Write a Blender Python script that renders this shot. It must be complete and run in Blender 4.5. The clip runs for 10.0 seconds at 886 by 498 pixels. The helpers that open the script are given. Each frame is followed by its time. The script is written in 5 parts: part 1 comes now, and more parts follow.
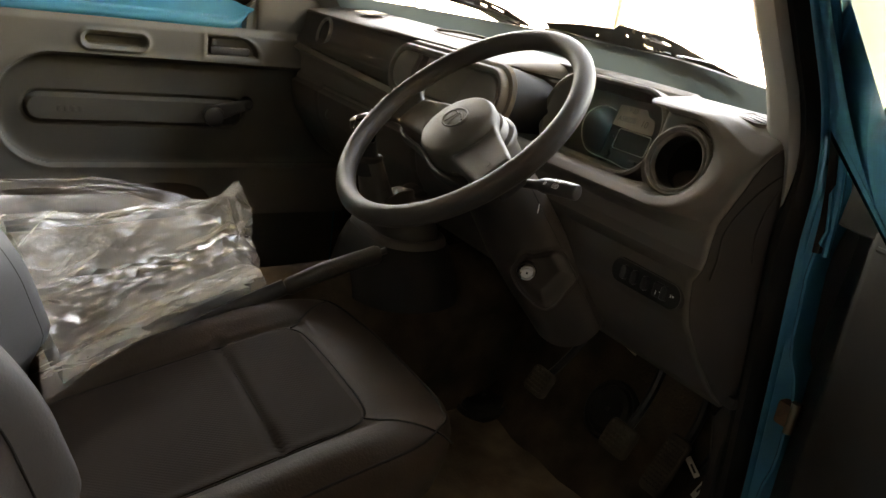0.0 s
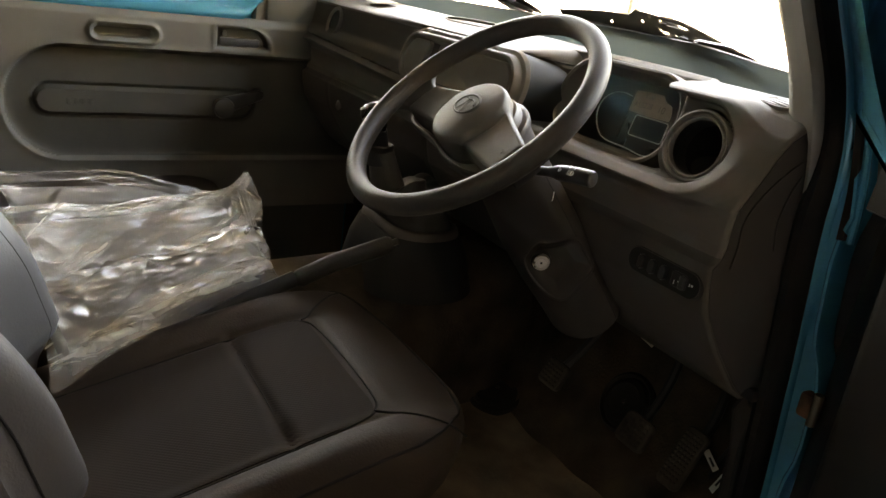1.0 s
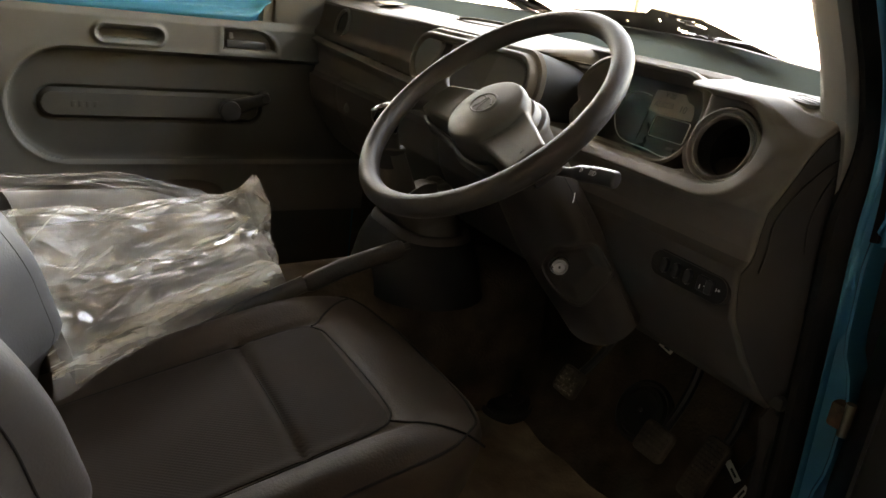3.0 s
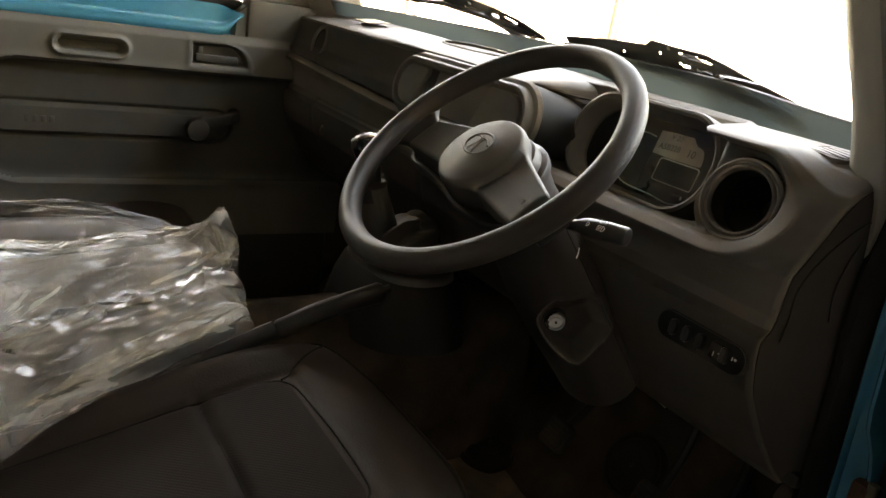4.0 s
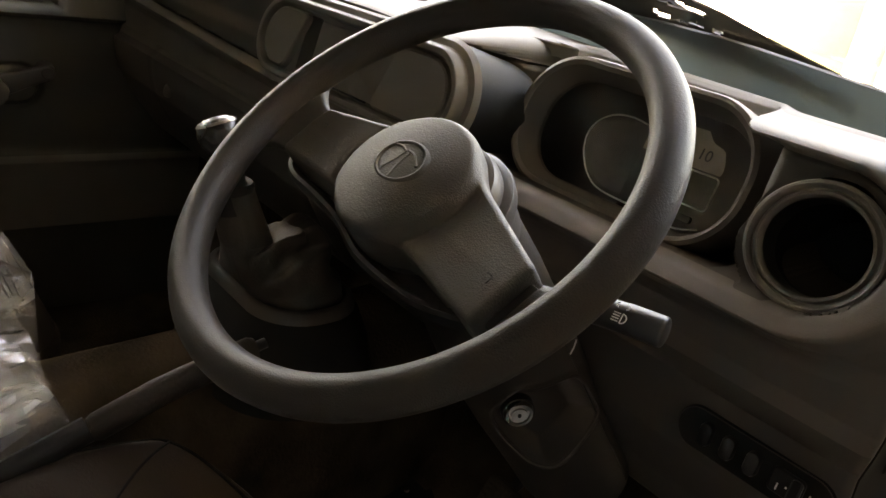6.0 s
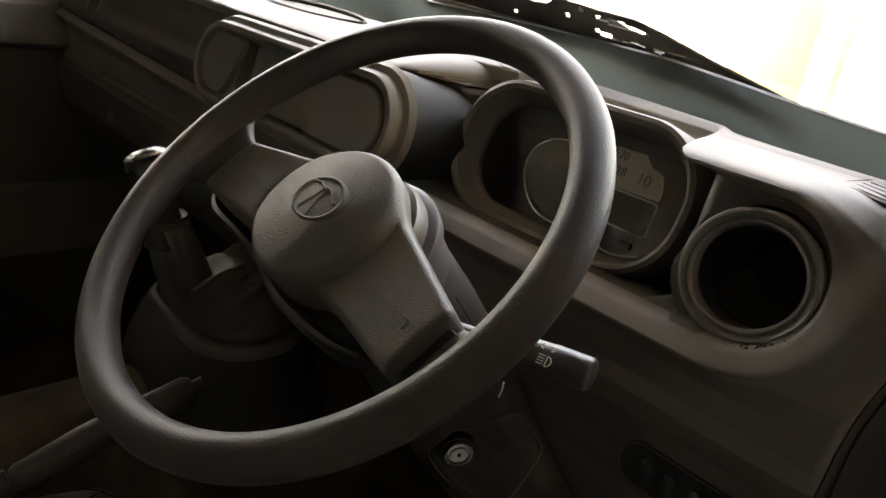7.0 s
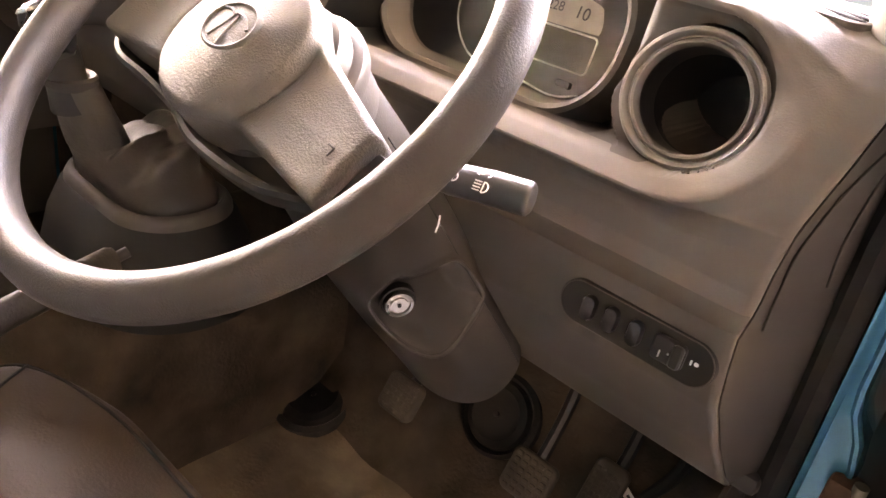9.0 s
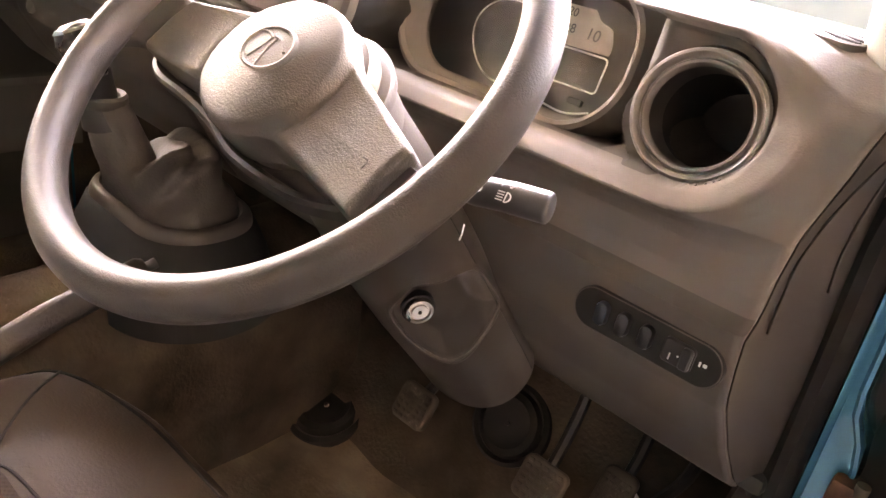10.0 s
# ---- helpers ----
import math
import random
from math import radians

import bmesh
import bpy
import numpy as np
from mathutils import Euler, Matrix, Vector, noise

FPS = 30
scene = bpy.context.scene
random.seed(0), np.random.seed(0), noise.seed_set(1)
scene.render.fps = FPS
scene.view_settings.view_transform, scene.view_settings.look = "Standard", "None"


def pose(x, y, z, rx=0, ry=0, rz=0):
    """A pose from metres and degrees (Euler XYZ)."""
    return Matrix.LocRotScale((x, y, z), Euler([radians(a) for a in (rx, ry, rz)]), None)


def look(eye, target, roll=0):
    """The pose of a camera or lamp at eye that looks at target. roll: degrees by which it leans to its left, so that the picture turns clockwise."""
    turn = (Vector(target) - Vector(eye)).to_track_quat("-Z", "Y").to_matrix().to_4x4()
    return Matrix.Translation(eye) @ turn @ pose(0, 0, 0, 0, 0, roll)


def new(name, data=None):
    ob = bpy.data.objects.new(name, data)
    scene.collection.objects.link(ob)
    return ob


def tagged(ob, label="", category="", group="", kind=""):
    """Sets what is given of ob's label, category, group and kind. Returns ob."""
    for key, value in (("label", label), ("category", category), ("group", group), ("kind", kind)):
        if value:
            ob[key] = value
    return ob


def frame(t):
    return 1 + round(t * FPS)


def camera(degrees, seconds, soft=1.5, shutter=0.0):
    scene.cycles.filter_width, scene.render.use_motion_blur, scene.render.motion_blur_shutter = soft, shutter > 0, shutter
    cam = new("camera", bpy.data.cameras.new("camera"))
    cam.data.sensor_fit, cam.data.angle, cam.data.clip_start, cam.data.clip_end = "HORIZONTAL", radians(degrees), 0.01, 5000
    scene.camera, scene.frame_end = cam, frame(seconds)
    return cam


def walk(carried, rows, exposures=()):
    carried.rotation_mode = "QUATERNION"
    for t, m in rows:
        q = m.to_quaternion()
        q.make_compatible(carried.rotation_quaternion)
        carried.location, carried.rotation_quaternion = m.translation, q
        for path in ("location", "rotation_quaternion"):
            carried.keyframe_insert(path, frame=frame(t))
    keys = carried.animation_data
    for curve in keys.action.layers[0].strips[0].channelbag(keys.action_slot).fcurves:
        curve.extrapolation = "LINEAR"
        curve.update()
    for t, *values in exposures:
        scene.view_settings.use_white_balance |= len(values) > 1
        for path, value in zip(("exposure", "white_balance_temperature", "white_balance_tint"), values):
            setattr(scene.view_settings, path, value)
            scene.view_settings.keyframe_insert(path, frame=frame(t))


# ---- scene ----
# ---- camera ----
cam = camera(60.09, 10.0, soft=1.5)
# seconds, eye x y z, yaw (left of forward), pitch, roll
PATH = [
    (0.0, 1.2110, -0.5584, 1.4780, 57.24, -18.92, 8.27),
    (0.5, 1.2046, -0.5538, 1.4708, 58.25, -19.57, 7.80),
    (1.0, 1.1964, -0.5482, 1.4656, 58.15, -19.49, 7.69),
    (1.5, 1.1963, -0.5457, 1.4660, 58.33, -19.38, 7.45),
    (2.0, 1.1961, -0.5438, 1.4616, 58.97, -19.48, 7.23),
    (2.2, 1.1943, -0.5409, 1.4567, 59.32, -19.44, 7.21),
    (3.3, 1.1458, -0.5547, 1.4469, 57.26, -18.61, 8.00),
    (3.5, 1.1312, -0.5627, 1.4461, 56.11, -18.43, 8.38),
    (4.0, 1.0575, -0.5169, 1.4635, 56.12, -17.94, 9.54),
    (4.5, 0.9960, -0.4338, 1.4769, 57.15, -17.74, 10.86),
    (5.0, 0.9025, -0.3883, 1.4696, 54.25, -18.90, 11.39),
    (5.2, 0.8488, -0.3787, 1.4630, 51.94, -19.59, 11.47),
    (6.3, 0.7285, -0.3177, 1.4566, 45.54, -21.69, 10.40),
    (6.5, 0.7315, -0.3080, 1.4656, 45.32, -21.23, 10.15),
    (7.0, 0.7368, -0.2904, 1.4717, 44.57, -20.44, 9.94),
    (7.5, 0.7389, -0.2812, 1.4662, 42.79, -21.71, 9.89),
    (8.0, 0.7356, -0.2697, 1.4431, 40.37, -24.33, 10.06),
    (8.5, 0.7369, -0.2645, 1.4343, 39.11, -26.53, 10.01),
    (9.0, 0.7389, -0.2728, 1.4272, 38.55, -27.55, 10.12),
    (9.5, 0.7379, -0.2931, 1.4306, 38.10, -27.17, 10.48),
    (10.0, 0.7482, -0.3055, 1.4327, 38.90, -26.24, 9.92),
]
# seconds, stops, kelvin, tint
EXPOSURES = [
    (0.0, 6.50, 13100, 20), (0.5, 6.40, 13100, 20), (1.2, 6.58, 13100, 20), (3.8, 6.42, 13100, 20), (4.5, 5.70, 13300, 18), (5.2, 5.65, 13600, 20), (6.4, 6.55, 12900, 23), (7.2, 6.02, 12500, 22), (7.6, 5.85, 12400, 22), (8.0, 6.85, 12600, 24), (8.4, 8.18, 13200, 36), (9.0, 9.08, 13800, 41), (10.0, 9.12, 13800, 41),
]
walk(cam, [(t, pose(x, y, z) @ pose(0, 0, 0, 90 + pitch, 0, yaw) @ pose(0, 0, 0, 0, 0, roll)) for t, x, y, z, yaw, pitch, roll in PATH], EXPOSURES)

# ---- world and sun ----
SUN_UP, SUN_TURN = radians(52), radians(200)
world = bpy.data.worlds.new("sky")
scene.world = world
world.use_nodes = True
wn, wl = world.node_tree.nodes, world.node_tree.links
wn.clear()
sky = wn.new("ShaderNodeTexSky")
sky.sky_type, sky.sun_disc = "NISHITA", False
sky.sun_elevation, sky.sun_rotation, sky.air_density, sky.dust_density = SUN_UP, SUN_TURN, 1.0, 4.0
back = wn.new("ShaderNodeBackground")
back.inputs["Strength"].default_value = 0.15
wout = wn.new("ShaderNodeOutputWorld")
wl.new(sky.outputs["Color"], back.inputs["Color"])
wl.new(back.outputs["Background"], wout.inputs["Surface"])
sun = new("sun", bpy.data.lights.new("sun", "SUN"))
sun.data.energy, sun.data.angle, sun.data.color = 2.5, radians(12), (1.0, 0.95, 0.88)
sun.matrix_world = look((0, 0, 10), Vector((0, 0, 10)) - 5 * Vector((math.sin(SUN_TURN) * math.cos(SUN_UP), math.cos(SUN_TURN) * math.cos(SUN_UP), math.sin(SUN_UP))))


# ---- materials ----
def material(name, base, rough=0.5, metal=0.0, var=0.25, var_scale=6.0, grain=400.0, bump=0.15, dist=0.001, spec=0.5, coat=0.0, second=None, wear=0.0):
    """A surface with grain, a coarse tint variation, fine relief and optional wear towards a second colour."""
    m = bpy.data.materials.new(name)
    m.use_nodes = True
    n, l = m.node_tree.nodes, m.node_tree.links
    b = n["Principled BSDF"]
    tc = n.new("ShaderNodeTexCoord")
    big, fine = n.new("ShaderNodeTexNoise"), n.new("ShaderNodeTexNoise")
    big.inputs["Scale"].default_value, big.inputs["Detail"].default_value = var_scale, 6
    fine.inputs["Scale"].default_value, fine.inputs["Detail"].default_value = grain, 3
    l.new(tc.outputs["Object"], big.inputs["Vector"])
    l.new(tc.outputs["Object"], fine.inputs["Vector"])
    ramp = n.new("ShaderNodeMapRange")
    ramp.inputs["From Min"].default_value, ramp.inputs["From Max"].default_value = 0.3, 0.7
    l.new(big.outputs["Fac"], ramp.inputs["Value"])
    mix = n.new("ShaderNodeMix")
    mix.data_type = "RGBA"
    mix.inputs[6].default_value = (*[c * (1 - var) for c in base], 1)
    mix.inputs[7].default_value = (*(second or [min(1, c * (1 + var)) for c in base]), 1)
    l.new(ramp.outputs["Result"], mix.inputs[0])
    l.new(mix.outputs[2], b.inputs["Base Color"])
    rr = n.new("ShaderNodeMapRange")
    rr.inputs["To Min"].default_value, rr.inputs["To Max"].default_value = max(0.02, rough - 0.08), min(1, rough + 0.08)
    l.new(big.outputs["Fac"], rr.inputs["Value"])
    l.new(rr.outputs["Result"], b.inputs["Roughness"])
    b.inputs["Metallic"].default_value = metal
    b.inputs["Specular IOR Level"].default_value = spec
    b.inputs["Coat Weight"].default_value = coat
    b.inputs["Coat Roughness"].default_value = 0.08
    if bump:
        bp = n.new("ShaderNodeBump")
        bp.inputs["Strength"].default_value, bp.inputs["Distance"].default_value = bump, dist
        l.new(fine.outputs["Fac"], bp.inputs["Height"])
        l.new(bp.outputs["Normal"], b.inputs["Normal"])
    return m


def perforated(name, base, rough, pitch):
    """Woven fabric with a fine grid of holes."""
    m = material(name, base, rough, var=0.15, bump=0, spec=0.08)
    n, l = m.node_tree.nodes, m.node_tree.links
    b = n["Principled BSDF"]
    tc = n.new("ShaderNodeTexCoord")
    sep = n.new("ShaderNodeSeparateXYZ")
    l.new(tc.outputs["Object"], sep.inputs[0])
    waves = []
    for a, s in ((0, 1), (1, 1)):
        mul = n.new("ShaderNodeMath")
        mul.operation, mul.inputs[1].default_value = "MULTIPLY", 2 * math.pi / pitch
        l.new(sep.outputs[a], mul.inputs[0])
        sn = n.new("ShaderNodeMath")
        sn.operation = "SINE"
        l.new(mul.outputs[0], sn.inputs[0])
        waves.append(sn)
    pr = n.new("ShaderNodeMath")
    pr.operation = "MULTIPLY"
    l.new(waves[0].outputs[0], pr.inputs[0])
    l.new(waves[1].outputs[0], pr.inputs[1])
    bp = n.new("ShaderNodeBump")
    bp.inputs["Strength"].default_value, bp.inputs["Distance"].default_value = 0.16, 0.0008
    l.new(pr.outputs[0], bp.inputs["Height"])
    l.new(bp.outputs["Normal"], b.inputs["Normal"])
    return m


def glass(name, tint=(1, 1, 1), rough=0.0, haze=0.0):
    m = bpy.data.materials.new(name)
    m.use_nodes = True
    n, l = m.node_tree.nodes, m.node_tree.links
    n.clear()
    tr, gl, mx, fr, out = (n.new("ShaderNode" + k) for k in ("BsdfTransparent", "BsdfGlossy", "MixShader", "LayerWeight", "OutputMaterial"))
    tr.inputs["Color"].default_value = (*tint, 1)
    gl.inputs["Roughness"].default_value = rough
    fr.inputs["Blend"].default_value = 0.5
    pw, ad = n.new("ShaderNodeMath"), n.new("ShaderNodeMath")
    pw.operation, pw.inputs[1].default_value = "POWER", 5.0
    ad.operation, ad.inputs[1].default_value, ad.inputs[2].default_value = "MULTIPLY_ADD", 0.9, 0.03
    l.new(fr.outputs["Facing"], pw.inputs[0])
    l.new(pw.outputs[0], ad.inputs[0])
    l.new(ad.outputs[0], mx.inputs[0])
    l.new(tr.outputs[0], mx.inputs[1])
    l.new(gl.outputs[0], mx.inputs[2])
    l.new(mx.outputs[0], out.inputs["Surface"])
    return m


def film_material(name, milky, glint):
    """Clear crumpled polythene: see-through, a little milky in patches, with a sharp sheen."""
    m = bpy.data.materials.new(name)
    m.use_nodes = True
    n, l = m.node_tree.nodes, m.node_tree.links
    n.clear()
    tc, mp, no, pm = (n.new("ShaderNode" + k) for k in ("TexCoord", "Mapping", "TexNoise", "MapRange"))
    mp.inputs["Scale"].default_value = (5, 12, 1)
    no.inputs["Scale"].default_value, no.inputs["Detail"].default_value, no.inputs["Distortion"].default_value = 1.0, 4, 0.4
    l.new(tc.outputs["UV"], mp.inputs[0])
    l.new(mp.outputs[0], no.inputs["Vector"])
    pm.inputs["From Min"].default_value, pm.inputs["From Max"].default_value = 0.42, 0.64
    pm.inputs["To Min"].default_value, pm.inputs["To Max"].default_value = 0.25 * milky, 1.6 * milky
    l.new(no.outputs["Fac"], pm.inputs["Value"])
    fine, bp = n.new("ShaderNodeTexNoise"), n.new("ShaderNodeBump")
    fine.inputs["Scale"].default_value, fine.inputs["Detail"].default_value = 70.0, 2
    l.new(tc.outputs["UV"], fine.inputs["Vector"])
    bp.inputs["Strength"].default_value, bp.inputs["Distance"].default_value = 0.25, 0.004
    l.new(fine.outputs["Fac"], bp.inputs["Height"])
    tr, gl, df, m1, m2, fr, ma, out = (n.new("ShaderNode" + k) for k in ("BsdfTransparent", "BsdfGlossy", "BsdfDiffuse", "MixShader", "MixShader", "Fresnel", "Math", "OutputMaterial"))
    gl.inputs["Roughness"].default_value = 0.06
    df.inputs["Color"].default_value = (0.88, 0.83, 0.73, 1)
    fr.inputs["IOR"].default_value = 1.5
    ma.operation, ma.use_clamp = "MULTIPLY_ADD", True
    ma.inputs[1].default_value, ma.inputs[2].default_value = glint, 0.0
    l.new(bp.outputs[0], gl.inputs["Normal"])
    l.new(bp.outputs[0], fr.inputs["Normal"])
    l.new(pm.outputs[0], m1.inputs[0])
    l.new(tr.outputs[0], m1.inputs[1])
    l.new(df.outputs[0], m1.inputs[2])
    l.new(fr.outputs[0], ma.inputs[0])
    l.new(ma.outputs[0], m2.inputs[0])
    l.new(m1.outputs[0], m2.inputs[1])
    l.new(gl.outputs[0], m2.inputs[2])
    l.new(m2.outputs[0], out.inputs["Surface"])
    return m


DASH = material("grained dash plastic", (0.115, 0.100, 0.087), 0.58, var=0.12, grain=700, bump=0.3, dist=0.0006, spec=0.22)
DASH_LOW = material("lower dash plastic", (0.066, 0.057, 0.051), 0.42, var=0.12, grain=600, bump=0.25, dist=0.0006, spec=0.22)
LOWDASH = material("darker lower dash plastic", (0.068, 0.059, 0.052), 0.5, var=0.12, grain=600, bump=0.25, dist=0.0006, spec=0.18)
PANEL = material("satin bezel plastic", (0.135, 0.122, 0.110), 0.42, var=0.08, grain=900, bump=0.12, dist=0.0004, spec=0.28)
RECESS = material("shade-darkened recess plastic", (0.054, 0.046, 0.040), 0.7, var=0.12, grain=700, bump=0.3, dist=0.0006, spec=0.2)
BEZEL = material("warm grey bezel plastic", (0.140, 0.123, 0.108), 0.62, var=0.08, grain=900, bump=0.15, dist=0.0004, spec=0.18)
PEDAL = material("dusty pedal rubber", (0.058, 0.047, 0.038), 0.8, var=0.25, var_scale=30, grain=300, bump=0.3, spec=0.15)
BLACK = material("black plastic", (0.018, 0.017, 0.016), 0.45, var=0.2, grain=700, bump=0.15, dist=0.0005, spec=0.25)
SHINY = material("glossy black plastic", (0.012, 0.012, 0.012), 0.28, var=0.2, bump=0.0)
STALK = material("satin charcoal plastic", (0.035, 0.034, 0.034), 0.38, var=0.1, grain=700, bump=0.1, dist=0.0004)
MATTBLACK = material("matt black plastic", (0.012, 0.011, 0.010), 0.75, var=0.2, grain=600, bump=0.2, dist=0.0005, spec=0.25)
RUBBER = material("black rubber seal", (0.012, 0.0105, 0.0095), 0.7, spec=0.25, var=0.25, grain=250, bump=0.2)
RIM = material("leather grained wheel foam", (0.039, 0.033, 0.029), 0.5, var=0.06, grain=850, bump=0.35, dist=0.0010, spec=0.18)
PAD = material("pebbled wheel pad", (0.069, 0.062, 0.054), 0.5, var=0.05, grain=800, bump=0.5, dist=0.0011, spec=0.24)
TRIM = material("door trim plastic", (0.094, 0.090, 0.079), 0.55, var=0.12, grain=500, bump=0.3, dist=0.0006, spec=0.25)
# Darker copy of the door trim; the lower door's shade is in its colour.
TRIM_LOW = material("shade-darkened door trim", (0.052, 0.050, 0.043), 0.6, var=0.15, grain=450, bump=0.3, dist=0.0007, spec=0.2)
# Kick trim base sits below the dash tone to carry its shade.
KICK = material("shade-darkened side trim plastic", (0.026, 0.022, 0.0195), 0.65, spec=0.2, var=0.12, grain=600, bump=0.2, dist=0.0005)
PILLAR = material("pillar trim", (0.21, 0.195, 0.175), 0.55, var=0.1, grain=500, bump=0.2, dist=0.0005, spec=0.3)
BLUE = material("metallic blue paint", (0.012, 0.205, 0.31), 0.22, metal=0.3, var=0.12, var_scale=3, grain=900, bump=0.03, coat=0.6)
VINYL = material("dark seat vinyl", (0.0225, 0.0155, 0.0112), 0.6, var=0.15, grain=350, bump=0.45, dist=0.0009, spec=0.09)
VINYL_GREY = material("grey seat side vinyl", (0.055, 0.054, 0.053), 0.42, var=0.1, grain=350, bump=0.4, dist=0.0008)
FABRIC = perforated("perforated seat fabric", (0.0135, 0.0085, 0.0056), 0.8, 0.0056)
# Same vinyl as the cushion, lightened and glossier to stand for light on it.
VINYL_LIT = material("seat vinyl lightened for the backrest", (0.034, 0.031, 0.029), 0.48, var=0.12, grain=350, bump=0.45, dist=0.0009, spec=0.3)
THREAD = material("seat thread", (0.008, 0.0075, 0.007), 0.9, var=0.1, bump=0, spec=0.1)
PALE_FABRIC = perforated("pale grey seat fabric", (0.16, 0.155, 0.15), 0.75, 0.0062)
CARPET = material("worn brown floor mat", (0.14, 0.108, 0.080), 0.9, var=0.4, var_scale=9, grain=160, bump=0.7, dist=0.003, second=(0.25, 0.195, 0.14), spec=0.08)
DARKMAT = material("dark floor lining", (0.032, 0.024, 0.018), 0.85, var=0.4, var_scale=11, second=(0.085, 0.063, 0.045), grain=180, bump=0.6, dist=0.002, spec=0.08)
STEEL = material("bright steel", (0.42, 0.40, 0.37), 0.28, metal=1.0, var=0.1, grain=300, bump=0.1)
DULLSTEEL = material("zinc plated steel", (0.32, 0.27, 0.2), 0.42, metal=0.9, var=0.3, grain=200, bump=0.2)
WHITE = material("white print", (0.8, 0.8, 0.78), 0.6, var=0.05, bump=0)
SILVER = material("pale silver print", (0.8, 0.8, 0.78), 0.45, var=0.05, bump=0)
PAPER = material("paper label", (0.62, 0.6, 0.55), 0.8, var=0.1, grain=300, bump=0.1)
TAPE = material("masking tape", (0.28, 0.25, 0.21), 0.8, var=0.12, var_scale=60, grain=500, bump=0.3)
INK = material("black ink", (0.02, 0.02, 0.022), 0.7, var=0.1, bump=0)
CARD = material("buff card", (0.55, 0.47, 0.34), 0.8, var=0.12, grain=200, bump=0.1)
SCREEN = material("smoked display", (0.02, 0.022, 0.024), 0.12, var=0.15, bump=0)
FRIT = material("dark enamel band", (0.10, 0.11, 0.11), 0.4, var=0.1, var_scale=4, bump=0)
# Translucent share lightens the band, standing in for haze and reflections on the glass.
_n, _l = FRIT.node_tree.nodes, FRIT.node_tree.links
_t, _m = _n.new("ShaderNodeBsdfTranslucent"), _n.new("ShaderNodeMixShader")
_t.inputs["Color"].default_value = (0.22, 0.26, 0.26, 1)
_m.inputs[0].default_value = 0.45
_l.new(_n["Principled BSDF"].outputs[0], _m.inputs[1])
_l.new(_t.outputs[0], _m.inputs[2])
_l.new(_m.outputs[0], _n["Material Output"].inputs["Surface"])
SEAL = material("dusty door seal rubber", (0.012, 0.0105, 0.0095), 0.8, spec=0.1, var=0.3, var_scale=20, grain=300, bump=0.1)
BOOT = material("creased boot leatherette", (0.056, 0.048, 0.041), 0.48, var=0.2, grain=300, bump=0.5, dist=0.001, spec=0.3)
LEATHER = material("gear boot leatherette", (0.025, 0.0205, 0.017), 0.5, var=0.2, grain=300, bump=0.5, dist=0.001, spec=0.2)
CLEAR = glass("window glass", (0.94, 0.97, 0.96))
MATTCOVER = glass("matt clear cover", (0.9, 0.9, 0.9), 0.22)
FILM = film_material("clear polythene", 0.13, 1.15)
MILKY = film_material("milky polythene", 0.21, 0.8)
GATHER = film_material("gathered polythene", 0.34, 1.1)
TAUT = film_material("taut polythene", 0.018, 0.34)
CONCRETE = material("pale concrete", (0.5, 0.49, 0.46), 0.85, var=0.15, var_scale=0.8, grain=60, bump=0.3, dist=0.004)
# Post colours set far below their paint so sunlight doesn't clip them.
CREAM = material("darkened cream painted steel", (0.026, 0.0215, 0.0135), 0.5, var=0.1, bump=0.05)
LIME = material("darkened green painted steel", (0.021, 0.029, 0.0125), 0.5, var=0.1, bump=0.05)
ROOFLINE = material("headliner", (0.13, 0.12, 0.11), 0.9, var=0.1, grain=300, bump=0.3)


# ---- mesh tools ----
def thing(name, at, label, category, group="", kind=""):
    e = new(name)
    e.location = at
    e.empty_display_size = 0.05
    return tagged(e, label, category, group, kind)


def settle(ob, x, y, z):
    """Moves a finished thing with all its parts."""
    ob.location += Vector((x, y, z))


def mesh_object(name, bm, mat, smooth=True):
    me = bpy.data.meshes.new(name)
    bmesh.ops.recalc_face_normals(bm, faces=bm.faces)
    bm.to_mesh(me)
    bm.free()
    if smooth:
        me.polygons.foreach_set("use_smooth", [True] * len(me.polygons))
        me.set_sharp_from_angle(angle=radians(38))
    me.materials.append(mat)
    return new(name, me)


def part(name, bm, mat, parent=None, label="", smooth=True):
    """A mesh in world places; under a thing's Empty, or under another part."""
    ob = mesh_object(name, bm, mat, smooth)
    if parent is not None:
        ob.parent = parent
        if parent.data is None:
            ob.matrix_parent_inverse = Matrix.Translation(parent.location).inverted()
    if label:
        ob["label"] = label
    return ob


def basis(origin, x, y):
    """A frame from an origin, its x way and (about) its y way; z is their cross product."""
    x = Vector(x).normalized()
    z = x.cross(Vector(y)).normalized()
    y = z.cross(x)
    m = Matrix((x, y, z)).transposed().to_4x4()
    m.translation = Vector(origin)
    return m


def rbox(c, s, bev=0.004, seg=2, m=None):
    """A box with rounded edges: middle, sizes."""
    bm = bmesh.new()
    bmesh.ops.create_cube(bm, size=1.0)
    for v in bm.verts:
        v.co = Vector((v.co.x * s[0], v.co.y * s[1], v.co.z * s[2]))
    if bev:
        bmesh.ops.bevel(bm, geom=bm.edges[:], offset=min(bev, min(s) * 0.49), segments=seg, affect="EDGES", profile=0.5)
    bmesh.ops.transform(bm, matrix=Matrix.Translation(c) @ (m or Matrix.Identity(4)), verts=bm.verts[:])
    return bm


